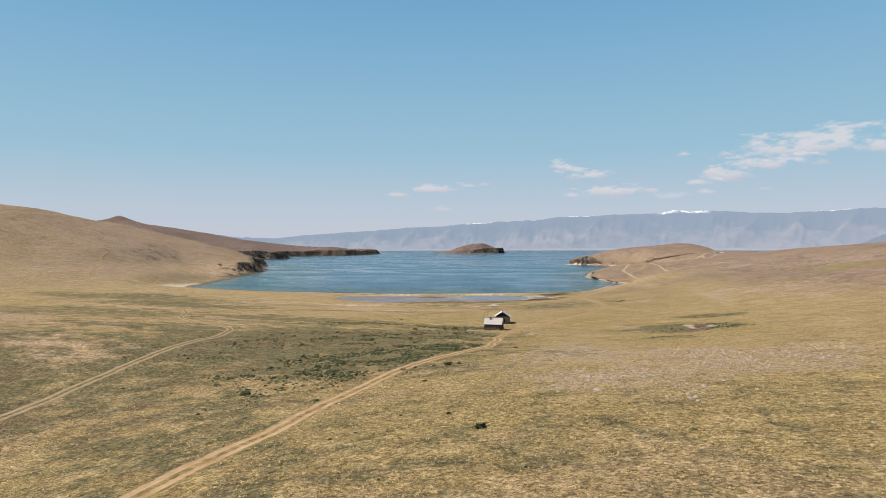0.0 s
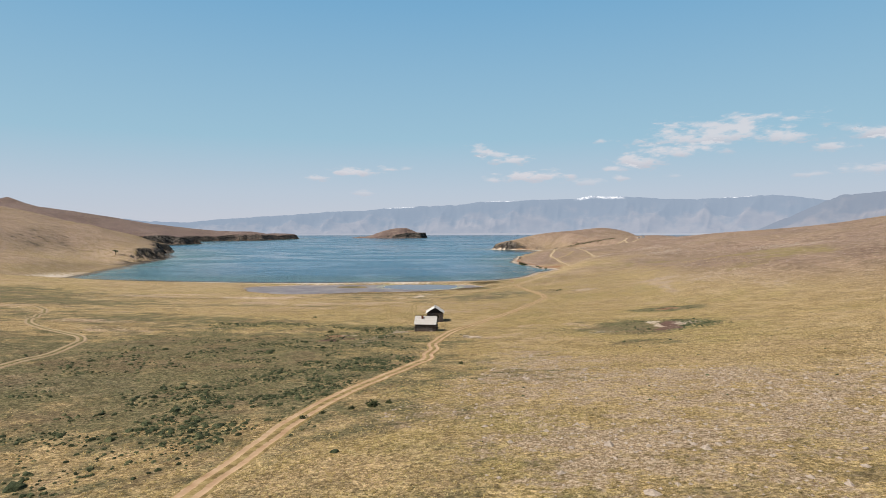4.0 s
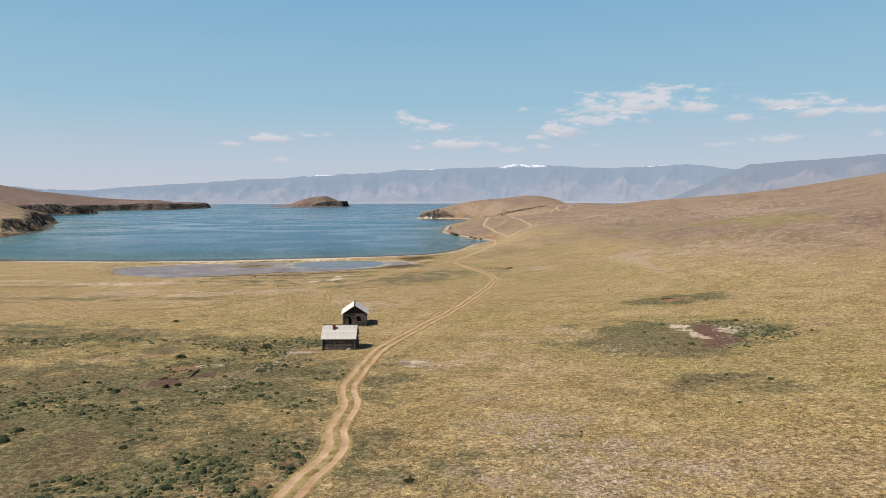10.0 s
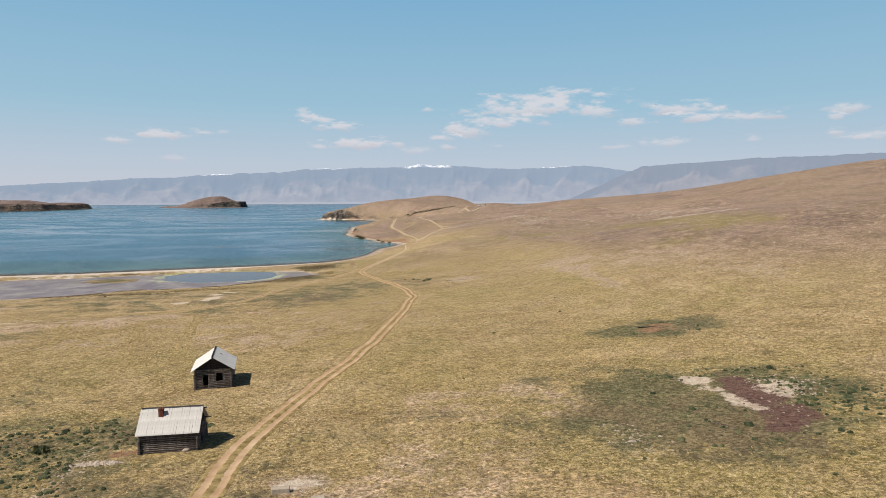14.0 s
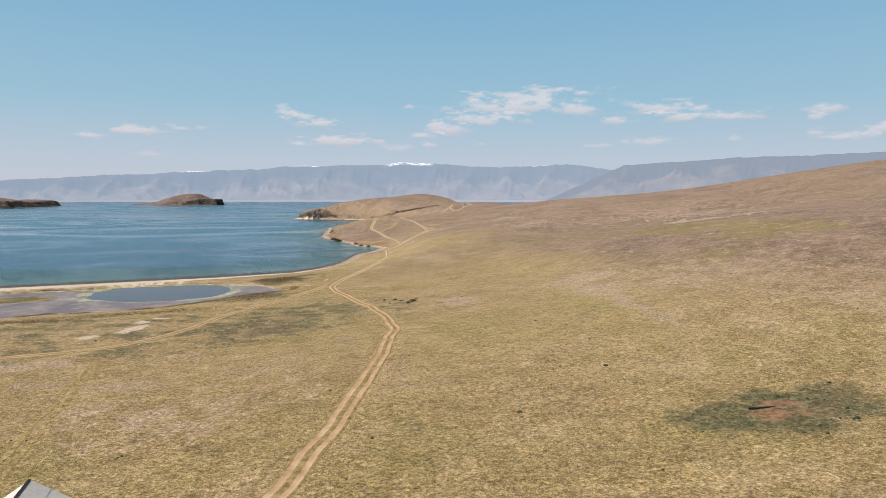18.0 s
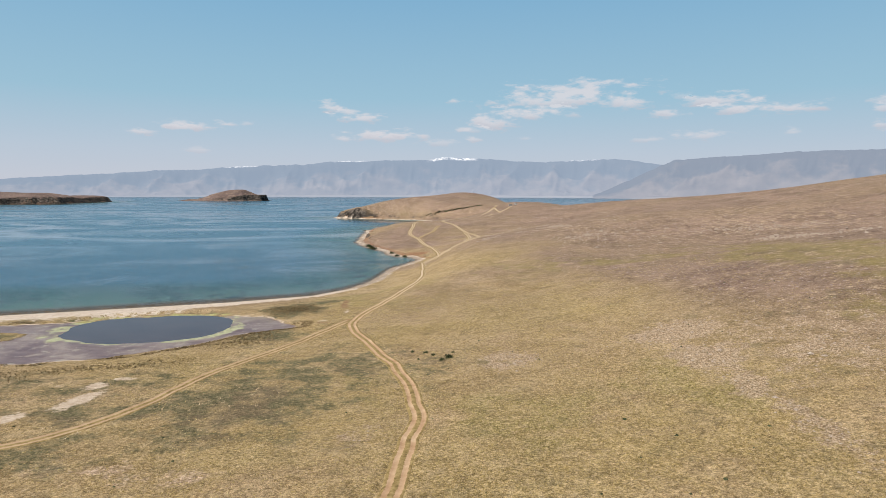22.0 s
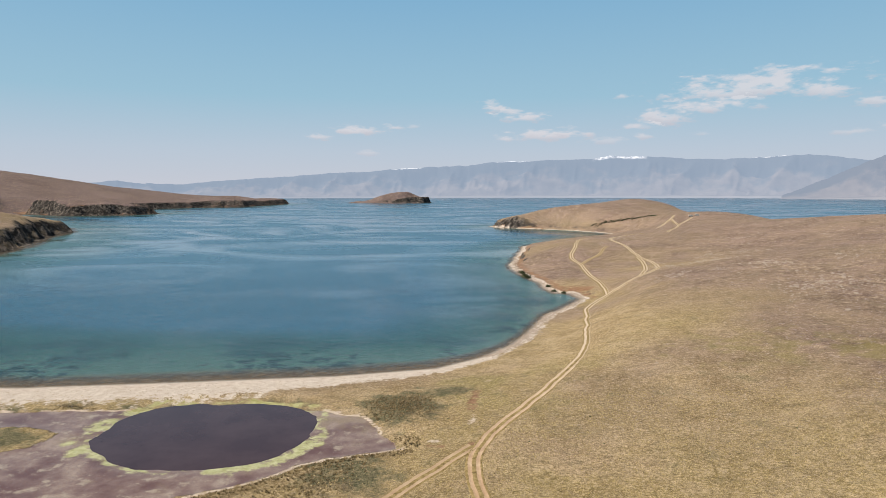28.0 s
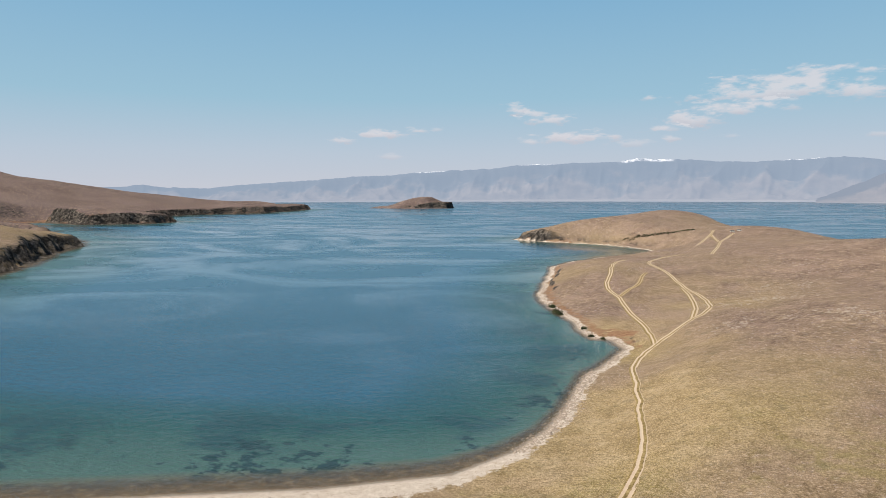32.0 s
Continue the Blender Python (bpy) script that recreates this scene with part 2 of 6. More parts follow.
ROAD_HILL = rounded([(-372, 330), (-395, 345), (-432, 376), (-470, 415), (-505, 455), (-532, 480), (-546, 500)])
ROAD_INNER = rounded([(-10, 614), (-6, 640), (-5, 675), (-7, 705)])
ROAD_SPUR = rounded([(-41, 686), (-35, 706), (-30, 718), (-29, 737), (-26, 750)])
ROAD_FAR = rounded([(24, 955), (37, 1001), (46, 1030), (49, 1046)])
ROAD_FORK = rounded([(45, 970), (44, 1000), (43, 1020)])
ROADS = (ROAD_MAIN, ROAD_SHORE, ROAD_LEFT, ROAD_LOOP, ROAD_CAPE)


# The crest of the western hill's spur, down to its rocky point: x, y, height.
SPUR = [(-760, 560, 95), (-735, 680, 72), (-690, 735, 52), (-680, 850, 28), (-678, 934, 12), (-676, 1000, 5)]


def spur_limit(x, y):
    """How high the ground may stand on the flanks of the western spur."""
    ys = [p[1] for p in SPUR]
    xc, hc = np.interp(y, ys, [p[0] for p in SPUR]), np.interp(y, ys, [p[2] for p in SPUR])
    off = np.sqrt((x - xc) ** 2 + 18.0 ** 2) - 18
    top = np.maximum(hc - np.where(x > xc, 0.27, 0.16) * off, 7.0)
    return top + 400 * smooth(y, 640, 540) + 400 * smooth(np.abs(y - 800), 260, 420) + 400 * smooth(-x, 960, 1100)


def relief(x, y, d=None):
    """Height of the land and of the lake bed."""
    x, y = np.asarray(x, float), np.asarray(y, float)
    if d is None:
        d = shore_distance(x, y)
    land = np.full(x.shape, 2.0)
    for sx, sy, h, r in SWELLS_WEST + SWELLS_EAST + SWELLS_CAPE + SWELLS_FAR:
        land = land + h * np.exp(-((x - sx) ** 2 + (y - sy) ** 2) / (2.0 * r * r))
    west = smooth(-x, 430, 520)
    cape = smooth(y, 560, 620) * (1 - west)
    tip = smooth(y, 1080, 1120) * smooth(-x, 105, 150) * (1 - west)
    bank = smooth(y, 575, 600) * smooth(y, 930, 880) * (1 - west)
    rugged = fbm(x, y, 30, 5, 31, 0.6)
    land = land + fbm(x, y, 60, 4, 3) * (0.35 + 1.6 * west) + fbm(x, y, 9, 3, 12) * 0.08
    roof = spur_limit(x, y) + fbm(x, y, 36, 4, 17) * 1.6
    land = np.where(x < -430, 0.5 * (land + roof - np.sqrt((land - roof) ** 2 + 16.0)), land)
    land = np.maximum(land, 0.9)
    # beaches rise gently, banks and cliffs at once
    rise = smooth(d, 3, 42 + 90 * west)
    height = (0.25 + 0.05 * np.maximum(d, 0)) * (1 - rise) + land * rise
    inlet = smooth(-x, 1195, 1245) * smooth(np.abs(y - 1290), 240, 150)
    sharp = np.clip(west * smooth(y, 600, 680) * (1 - 0.9 * inlet) + tip + 0.35 * bank, 0, 1)
    gully = d + rugged * (8 * west + 5 * tip + 2.0 * bank) + np.abs(fbm(x, y, 17, 3, 37)) * 5 * west
    cut = smooth(gully, 5, 16 - 6 * bank)
    height = height * (1 - sharp) + sharp * (0.3 + (land - 0.3) * cut)
    height = np.where(d < 3, np.minimum(height, 0.12 * np.maximum(d, 0) + 0.03), height)
    bed = -(0.075 + 0.13 * smooth(y, 455, 510) * (x > -300)) * np.abs(d) - 0.0005 * d * d
    return np.where(d > 0, height, np.maximum(bed, -14.0))


# ---- building helpers ----
def mesh_object(name, verts, faces, material, parent=None, smooth_faces=False):
    me = bpy.data.meshes.new(name)
    me.from_pydata([tuple(v) for v in verts], [], [tuple(f) for f in faces])
    me.materials.append(material)
    if smooth_faces:
        me.shade_smooth()
    ob = new(name, me)
    if parent is not None:
        ob.parent = parent
    return ob


def part(name, bm, material, parent, label="", smooth_faces=False):
    me = bpy.data.meshes.new(name)
    bm.to_mesh(me)
    bm.free()
    me.materials.append(material)
    if smooth_faces:
        me.shade_smooth()
    ob = new(name, me)
    ob.parent = parent
    return tagged(ob, label) if label else ob


def sheet(name, xs, ys, zs, material):
    """A grid mesh from axis values xs, ys and heights zs[y, x]."""
    nx, ny = len(xs), len(ys)
    co = np.empty((ny, nx, 3), np.float32)
    co[..., 0], co[..., 1], co[..., 2] = xs[None, :], ys[:, None], zs
    k = np.arange(nx * ny, dtype=np.int32).reshape(ny, nx)
    quads = np.stack([k[:-1, :-1], k[:-1, 1:], k[1:, 1:], k[1:, :-1]], -1).reshape(-1, 4)
    me = bpy.data.meshes.new(name)
    me.vertices.add(nx * ny)
    me.vertices.foreach_set("co", co.ravel())
    me.loops.add(quads.size)
    me.loops.foreach_set("vertex_index", quads.ravel())
    me.polygons.add(len(quads))
    me.polygons.foreach_set("loop_start", np.arange(0, quads.size, 4, dtype=np.int32))
    me.polygons.foreach_set("use_smooth", np.ones(len(quads), bool))
    me.update(calc_edges=True)
    me.materials.append(material)
    return new(name, me)


def paint(me, name, values):
    """A float mask on the points of a mesh."""
    me.attributes.new(name, "FLOAT", "POINT").data.foreach_set("value", np.asarray(values, np.float32).ravel())


# ---- materials ----
def ground_material():
    m = Mat("steppe_ground", 0.95, 0.1)
    at = m.coord()
    big, mid = m.noise(0.016, 5, 0.6, at), m.noise(0.10, 6, 0.66, at)
    fine, grain = m.noise(1.9, 5, 0.72, at), m.noise(6.5, 4, 0.75, at)
    # dry grass: straw tufts, duller litter, soil between; golden, greenish and pinkish tracts
    base = m.ramp(mid, (0.36, (0.325, 0.226, 0.088)), (0.50, (0.450, 0.326, 0.140)), (0.64, (0.570, 0.432, 0.222)))
    tract = m.noise(0.034, 5, 0.62, at)
    base = m.mix(m.step(big, 0.43, 0.60, 0.0, 0.60), base, (0.400, 0.308, 0.094))
    base = m.mix(m.step(tract, 0.53, 0.64, 0.0, 0.60), base, (0.470, 0.335, 0.188))
    lush = m.math("ADD", m.attr("lush"), m.step(m.noise(0.11, 5, 0.7, at), 0.32, 0.68, -0.45, 0.45))
    base = m.mix(m.step(lush, 0.2, 1.0, 0.0, 0.72), base, (0.290, 0.250, 0.064))
    clump = m.noise(0.55, 4, 0.65, at)
    base = m.mix(m.step(clump, 0.52, 0.60, 0.0, 0.40), base, (0.530, 0.402, 0.200))
    base = m.mix(m.step(clump, 0.47, 0.40, 0.0, 0.42), base, (0.200, 0.142, 0.054))
    tuft = m.noise(0.23, 6, 0.78, at)
    base = m.mix(m.step(tuft, 0.53, 0.62, 0.0, 0.45), base, (0.520, 0.400, 0.205))
    base = m.mix(m.step(tuft, 0.47, 0.40, 0.0, 0.40), base, (0.235, 0.172, 0.070))
    base = m.mix(m.step(fine, 0.51, 0.58, 0.0, 0.60), base, (0.640, 0.495, 0.258))
    base = m.mix(m.step(fine, 0.47, 0.40, 0.0, 0.60), base, (0.190, 0.135, 0.052))
    base = m.mix(m.step(grain, 0.47, 0.40, 0.0, 0.55), base, (0.100, 0.072, 0.034))
    base = m.mix(m.step(grain, 0.53, 0.60, 0.0, 0.60), base, (0.640, 0.505, 0.295))
    # bleached straw
    bleach = m.math("ADD", m.attr("bleach"), m.step(m.noise(0.20, 6, 0.75, at), 0.32, 0.68, -0.55, 0.45))
    straw = m.ramp(fine, (0.40, (0.330, 0.232, 0.130)), (0.52, (0.580, 0.435, 0.280)), (0.62, (0.720, 0.570, 0.400)))
    base = m.mix(m.step(bleach, 0.35, 0.95, 0.0, 0.85), base, straw)
    # dry brown upland
    up = m.attr("upland")
    hill = m.ramp(m.noise(0.05, 6, 0.7, at), (0.41, (0.182, 0.120, 0.078)), (0.59, (0.325, 0.228, 0.150)))
    hill = m.mix(m.step(m.noise(0.012, 5, 0.6, at), 0.44, 0.60, 0.0, 0.45), hill, (0.310, 0.228, 0.110))
    hill = m.mix(m.step(tuft, 0.47, 0.40, 0.0, 0.5), hill, (0.150, 0.098, 0.060))
    hill = m.mix(m.step(clump, 0.53, 0.60, 0.0, 0.45), hill, (0.420, 0.310, 0.200))
    hill = m.mix(m.step(fine, 0.51, 0.59, 0.0, 0.55), hill, (0.465, 0.350, 0.236))
    hill = m.mix(m.step(m.noise(0.9, 3, 0.8, at), 0.60, 0.64, 0.0, 0.8), hill, (0.600, 0.505, 0.420))
    hill = m.mix(m.step(grain, 0.48, 0.34, 0.0, 0.6), hill, (0.085, 0.060, 0.036))
    hill = m.mix(m.math("MULTIPLY", m.attr("west"), 0.9), hill, m.ramp(m.noise(0.011, 6, 0.7, at), (0.38, (0.128, 0.090, 0.074)), (0.62, (0.200, 0.146, 0.120))))
    hill = m.mix(m.step(lush, 0.35, 1.1, 0.0, 0.65), hill, (0.285, 0.235, 0.072))
    base = m.mix(up, base, hill)
    # greener herbs
    gmask = m.math("ADD", m.attr("green"), m.step(m.noise(0.16, 6, 0.72, at), 0.32, 0.68, -0.55, 0.55))
    herb = m.ramp(m.noise(1.3, 6, 0.78, at), (0.38, (0.056, 0.064, 0.030)), (0.50, (0.150, 0.144, 0.068)), (0.62, (0.280, 0.230, 0.125)))
    herb = m.mix(m.step(m.noise(0.06, 5, 0.7, at), 0.50, 0.62, 0.0, 0.5), herb, (0.215, 0.148, 0.090))
    herb = m.mix(m.step(m.noise(0.42, 5, 0.75, at), 0.55, 0.63, 0.0, 0.7), herb, (0.082, 0.098, 0.046))
    base = m.mix(m.math("MULTIPLY", m.step(gmask, 0.20, 1.0), 0.88), base, herb)
    # every tuft has its own tone
    tone = m.math("MULTIPLY", m.cells(1.7, at, 0.82, 1.16), m.math("MULTIPLY", m.cells(4.6, at, 0.63, 1.35), m.cells(0.30, at, 0.92, 1.08)))
    tone = m.math("ADD", 1.0, m.math("MULTIPLY", m.math("SUBTRACT", tone, 1.0), m.math("SUBTRACT", 1.0, m.math("MULTIPLY", m.attr("sallow"), 0.5))))
    base = m.mix(1.0, base, tone, "MULTIPLY")
    base = m.mix(1.0, base, m.mix(m.attr("sallow"), (0.965, 0.930, 1.02), (0.915, 0.905, 1.09)), "MULTIPLY")
    # stony ground with lichen-grey chips
    smask = m.math("ADD", m.attr("stony"), m.step(m.noise(0.30, 6, 0.75, at), 0.32, 0.68, -0.65, 0.55))
    chips = m.voronoi(2.6, at)
    stone = m.ramp(m.noise(3.5, 3, 0.7, at), (0.40, (0.205, 0.135, 0.086)), (0.50, (0.410, 0.298, 0.200)), (0.60, (0.620, 0.495, 0.385)))
    stone = m.mix(1.0, stone, m.cells(2.6, at, 0.74, 1.26), "MULTIPLY")
    base = m.mix(m.math("MULTIPLY", m.step(smask, 0.50, 0.95), 0.85), base, stone)
    ragged = m.noise(0.28, 6, 0.75, at)
    # salt crust, bare clay, wet mud, sand
    clay = m.ramp(m.noise(1.3, 4, 0.65, at), (0.34, (0.190, 0.098, 0.060)), (0.66, (0.400, 0.245, 0.150)))
    base = m.mix(m.step(m.math("ADD", m.attr("clay"), m.step(ragged, 0.32, 0.68, -0.5, 0.4)), 0.42, 0.8), base, clay)
    purple = m.ramp(m.noise(2.2, 4, 0.7, at), (0.34, (0.085, 0.042, 0.036)), (0.66, (0.230, 0.140, 0.112)))
    base = m.mix(m.step(m.math("ADD", m.attr("dung"), m.step(ragged, 0.32, 0.68, -0.45, 0.4)), 0.42, 0.8), base, purple)
    crust = m.ramp(m.noise(1.1, 5, 0.7, at), (0.34, (0.480, 0.360, 0.275)), (0.66, (0.740, 0.625, 0.520)))
    base = m.mix(m.step(m.math("ADD", m.attr("salt"), m.step(ragged, 0.32, 0.68, -0.5, 0.4)), 0.42, 0.75), base, crust)
    mud = m.ramp(m.noise(0.10, 6, 0.66, at), (0.38, (0.135, 0.064, 0.052)), (0.50, (0.215, 0.135, 0.112)), (0.62, (0.345, 0.258, 0.210)))
    mud = m.mix(m.step(m.noise(0.30, 6, 0.75, at), 0.54, 0.64, 0.0, 0.75), mud, (0.440, 0.365, 0.285))
    mud = m.mix(m.step(m.noise(0.055, 5, 0.7, at), 0.54, 0.66, 0.0, 0.6), mud, (0.245, 0.170, 0.085))
    mud = m.mix(m.step(grain, 0.47, 0.38, 0.0, 0.5), mud, (0.075, 0.046, 0.036))
    wetness = m.step(m.math("ADD", m.attr("mud"), m.step(ragged, 0.32, 0.68, -0.25, 0.25)), 0.35, 0.65)
    base = m.mix(wetness, base, mud)
    algae = m.ramp(m.noise(0.8, 4, 0.7, at), (0.34, (0.330, 0.315, 0.110)), (0.66, (0.580, 0.550, 0.310)))
    base = m.mix(m.step(m.math("ADD", m.attr("algae"), m.step(ragged, 0.32, 0.68, -0.6, 0.4)), 0.42, 0.9), base, algae)
    sand = m.ramp(m.noise(0.6, 5, 0.6, at), (0.3, (0.560, 0.462, 0.390)), (0.7, (0.760, 0.668, 0.595)))
    sand = m.mix(m.step(fine, 0.44, 0.36, 0.0, 0.7), sand, (0.300, 0.220, 0.140))
    base = m.mix(m.step(m.math("ADD", m.attr("sand"), m.step(m.noise(0.5, 6, 0.75, at), 0.32, 0.68, -0.45, 0.40)), 0.35, 0.7), base, sand)
    bed = m.ramp(m.noise(0.35, 5, 0.7, at), (0.42, (0.050, 0.042, 0.032)), (0.56, (0.140, 0.105, 0.072)), (0.7, (0.330, 0.270, 0.190)))
    base = m.mix(m.attr("bed"), base, bed)
    shingle = m.ramp(m.noise(1.6, 5, 0.75, at), (0.36, (0.040, 0.030, 0.026)), (0.52, (0.110, 0.080, 0.062)), (0.68, (0.300, 0.230, 0.170)))
    base = m.mix(m.attr("wet"), base, shingle)
    # bare rock where the ground is steep
    g = m.n("ShaderNodeNewGeometry")
    s = m.n("ShaderNodeSeparateXYZ")
    m.t.links.new(g.outputs["Normal"], s.inputs[0])
    rock = m.ramp(m.noise(0.20, 6, 0.75, m.coord((1, 1, 1.1))), (0.38, (0.016, 0.015, 0.015)), (0.5, (0.058, 0.050, 0.045)), (0.62, (0.175, 0.146, 0.126)))
    rock = m.mix(1.0, rock, m.cells(0.22, at, 0.45, 1.5), "MULTIPLY")
    steep = m.math("ADD", s.outputs[2], m.step(m.noise(0.12, 5, 0.7, at), 0.3, 0.7, -0.12, 0.12))
    base = m.mix(m.math("MAXIMUM", m.math("MULTIPLY", m.step(steep, 0.90, 0.76), m.attr("cliff")), m.attr("crag")), base, rock)
    relief_h = m.math("ADD", m.math("MULTIPLY", fine, 0.7), m.math("MULTIPLY", grain, 0.3))
    rough_h = m.math("MULTIPLY", relief_h, m.math("SUBTRACT", 1.0, m.math("MULTIPLY", wetness, 0.97)))
    nrm = m.bump(rough_h, 1.0, 0.45)
    nrm = m.bump(m.math("MULTIPLY", chips, m.math("SUBTRACT", 1.0, wetness)), 0.25, 0.1, nrm)
    m.put(m.b.inputs["Specular IOR Level"], m.math("ADD", m.math("MULTIPLY", wetness, 0.28), 0.1))
    return m.finish(base, nrm, m.math("SUBTRACT", 0.95, m.math("MULTIPLY", wetness, 0.64)))


def water_material():
    m = Mat("lake_water", 0.10, 0.5)
    depth = m.attr("depth")
    spots = m.math("ADD", m.noise(0.14, 5, 0.7, m.coord((1, 1.2, 1))), m.step(m.noise(0.03, 3, 0.6), 0.4, 0.65, -0.08, 0.08))
    weed = m.step(spots, 0.54, 0.60)
    weed = m.math("MULTIPLY", weed, m.math("MULTIPLY", m.step(depth, 0.3, 0.9), m.step(depth, 4.5, 1.8)))
    meadow = m.step(m.noise(0.022, 6, 0.7, m.coord((1, 1.6, 1)), 0.4), 0.47, 0.60)
    meadow = m.math("MULTIPLY", meadow, m.math("MULTIPLY", m.step(depth, 1.2, 2.6), m.step(depth, 11.0, 5.0)))
    tint = m.ramp(m.math("MULTIPLY", depth, 1 / 14.0), (0.0, (0.320, 0.245, 0.175)), (0.026, (0.220, 0.178, 0.128)), (0.070, (0.064, 0.130, 0.118)),
                  (0.30, (0.022, 0.086, 0.088)), (0.62, (0.018, 0.086, 0.116)), (1.0, (0.024, 0.104, 0.176)))
    tint = m.mix(m.math("MULTIPLY", meadow, 0.78), tint, (0.012, 0.056, 0.070))
    tint = m.mix(m.math("MULTIPLY", weed, 0.85), tint, (0.008, 0.034, 0.042))
    edge = m.math("ADD", depth, m.step(m.noise(0.22, 5, 0.7), 0.3, 0.7, -0.20, 0.20))
    edge = m.math("MULTIPLY", m.step(edge, 0.34, 0.44), m.step(edge, 0.70, 0.54))
    tint = m.mix(m.math("MULTIPLY", edge, m.step(m.noise(0.9, 4, 0.7), 0.36, 0.50, 0.10, 0.60)), tint, (0.078, 0.082, 0.090))
    wave = m.math("ADD", m.noise(0.7, 5, 0.7, m.coord((0.7, 1.2, 1))), m.math("MULTIPLY", m.noise(0.26, 4, 0.7, m.coord((0.7, 1.3, 1))), 3.2))
    slick = m.step(m.noise(0.0042, 4, 0.55, m.coord((1, 1.5, 1)), 2.2), 0.36, 0.60)
    m.put(m.b.inputs["IOR"], 1.33)
    m.put(m.b.inputs["Alpha"], m.step(depth, 0.0, 1.1, 0.30, 1.0))
    bump = m.n("ShaderNodeBump")
    m.put(bump.inputs["Height"], wave)
    near = m.attr("near")
    m.put(bump.inputs["Strength"], m.math("MULTIPLY", m.math("ADD", m.math("MULTIPLY", slick, 0.5), 0.5), m.math("ADD", m.math("MULTIPLY", near, 0.58), 0.01)))
    bump.inputs["Distance"].default_value = 0.5
    return m.finish(tint, bump.outputs[0], m.math("SUBTRACT", m.math("ADD", m.math("MULTIPLY", slick, 0.17), 0.12), m.math("MULTIPLY", near, 0.07)))


def pond_material():
    m = Mat("pond_water", 0.10, 0.5)
    m.put(m.b.inputs["IOR"], 1.20)
    tint = m.ramp(m.noise(0.12, 4, 0.6), (0.35, (0.052, 0.030, 0.033)), (0.65, (0.070, 0.043, 0.046)))
    return m.finish(tint, m.bump(m.noise(2.0, 3, 0.6), 0.03, 0.1))


def road_material():
    m = Mat("track_soil", 0.95, 0.1)
    at = m.coord()
    fine = m.noise(1.4, 5, 0.7, at)
    across = m.attr("across")          # metres from the middle of the track
    rut = m.step(m.math("ABSOLUTE", m.math("SUBTRACT", m.math("ABSOLUTE", across), 0.74)), 0.52, 0.20)
    rut = m.step(m.math("ADD", rut, m.step(fine, 0.3, 0.7, -0.35, 0.35)), 0.25, 0.7)
    rut = m.math("MULTIPLY", rut, m.attr("fade"))
    soil = m.ramp(m.noise(0.35, 5, 0.65, at), (0.3, (0.360, 0.220, 0.130)), (0.55, (0.500, 0.342, 0.220)), (0.8, (0.630, 0.480, 0.345)))
    soil = m.mix(m.attr("pale"), soil, (0.640, 0.530, 0.425))
    verge = m.ramp(m.noise(0.9, 5, 0.7, at), (0.36, (0.165, 0.115, 0.050)), (0.5, (0.285, 0.205, 0.090)), (0.66, (0.400, 0.305, 0.150)))
    verge = m.mix(m.attr("herb"), verge, m.ramp(m.noise(1.1, 5, 0.7, at), (0.38, (0.075, 0.074, 0.034)), (0.60, (0.260, 0.210, 0.100))))
    return m.finish(m.mix(rut, verge, soil), m.bump(fine, 0.7, 0.12))


GROUND, WATER, POND_WATER, ROAD = ground_material(), water_material(), pond_material(), road_material()


# ---- ground: one sheet from under the camera's start to the far shores ----
def axis(*spans):
    """Axis values from spans (start, end, step), each joined to the next."""
    values = [np.arange(a, b, s) for a, b, s in spans]
    return np.concatenate(values + [np.array([float(spans[-1][1])])])


GX = axis((-2900, -1320, 40), (-1320, -220, 6), (-220, -130, 2), (-130, 60, 1), (60, 160, 2), (160, 400, 6), (400, 1800, 35))
GY = axis((-900, -400, 100), (-400, 0, 20), (0, 30, 3), (30, 480, 1), (480, 700, 1.6), (700, 1500, 5), (1500, 2620, 12), (2620, 3200, 60))


def blobs(x, y, spots, wobble=0.25, seed=40):
    """A soft mask from ellipses (x, y, rx, ry, turn in degrees, strength)."""
    out = np.zeros(x.shape)
    w = fbm(x, y, 14, 4, seed) * wobble
    for bx, by, rx, ry, turn, strength in spots:
        near = (np.abs(x - bx) < 2.2 * max(rx, ry)) & (np.abs(y - by) < 2.2 * max(rx, ry))
        c, s = math.cos(radians(turn)), math.sin(radians(turn))
        u, v = ((x - bx) * c + (y - by) * s) / rx, ((y - by) * c - (x - bx) * s) / ry
        out = np.maximum(out, np.where(near, strength * smooth(np.hypot(u, v) + w, 1.45, 0.35), 0))
    return out


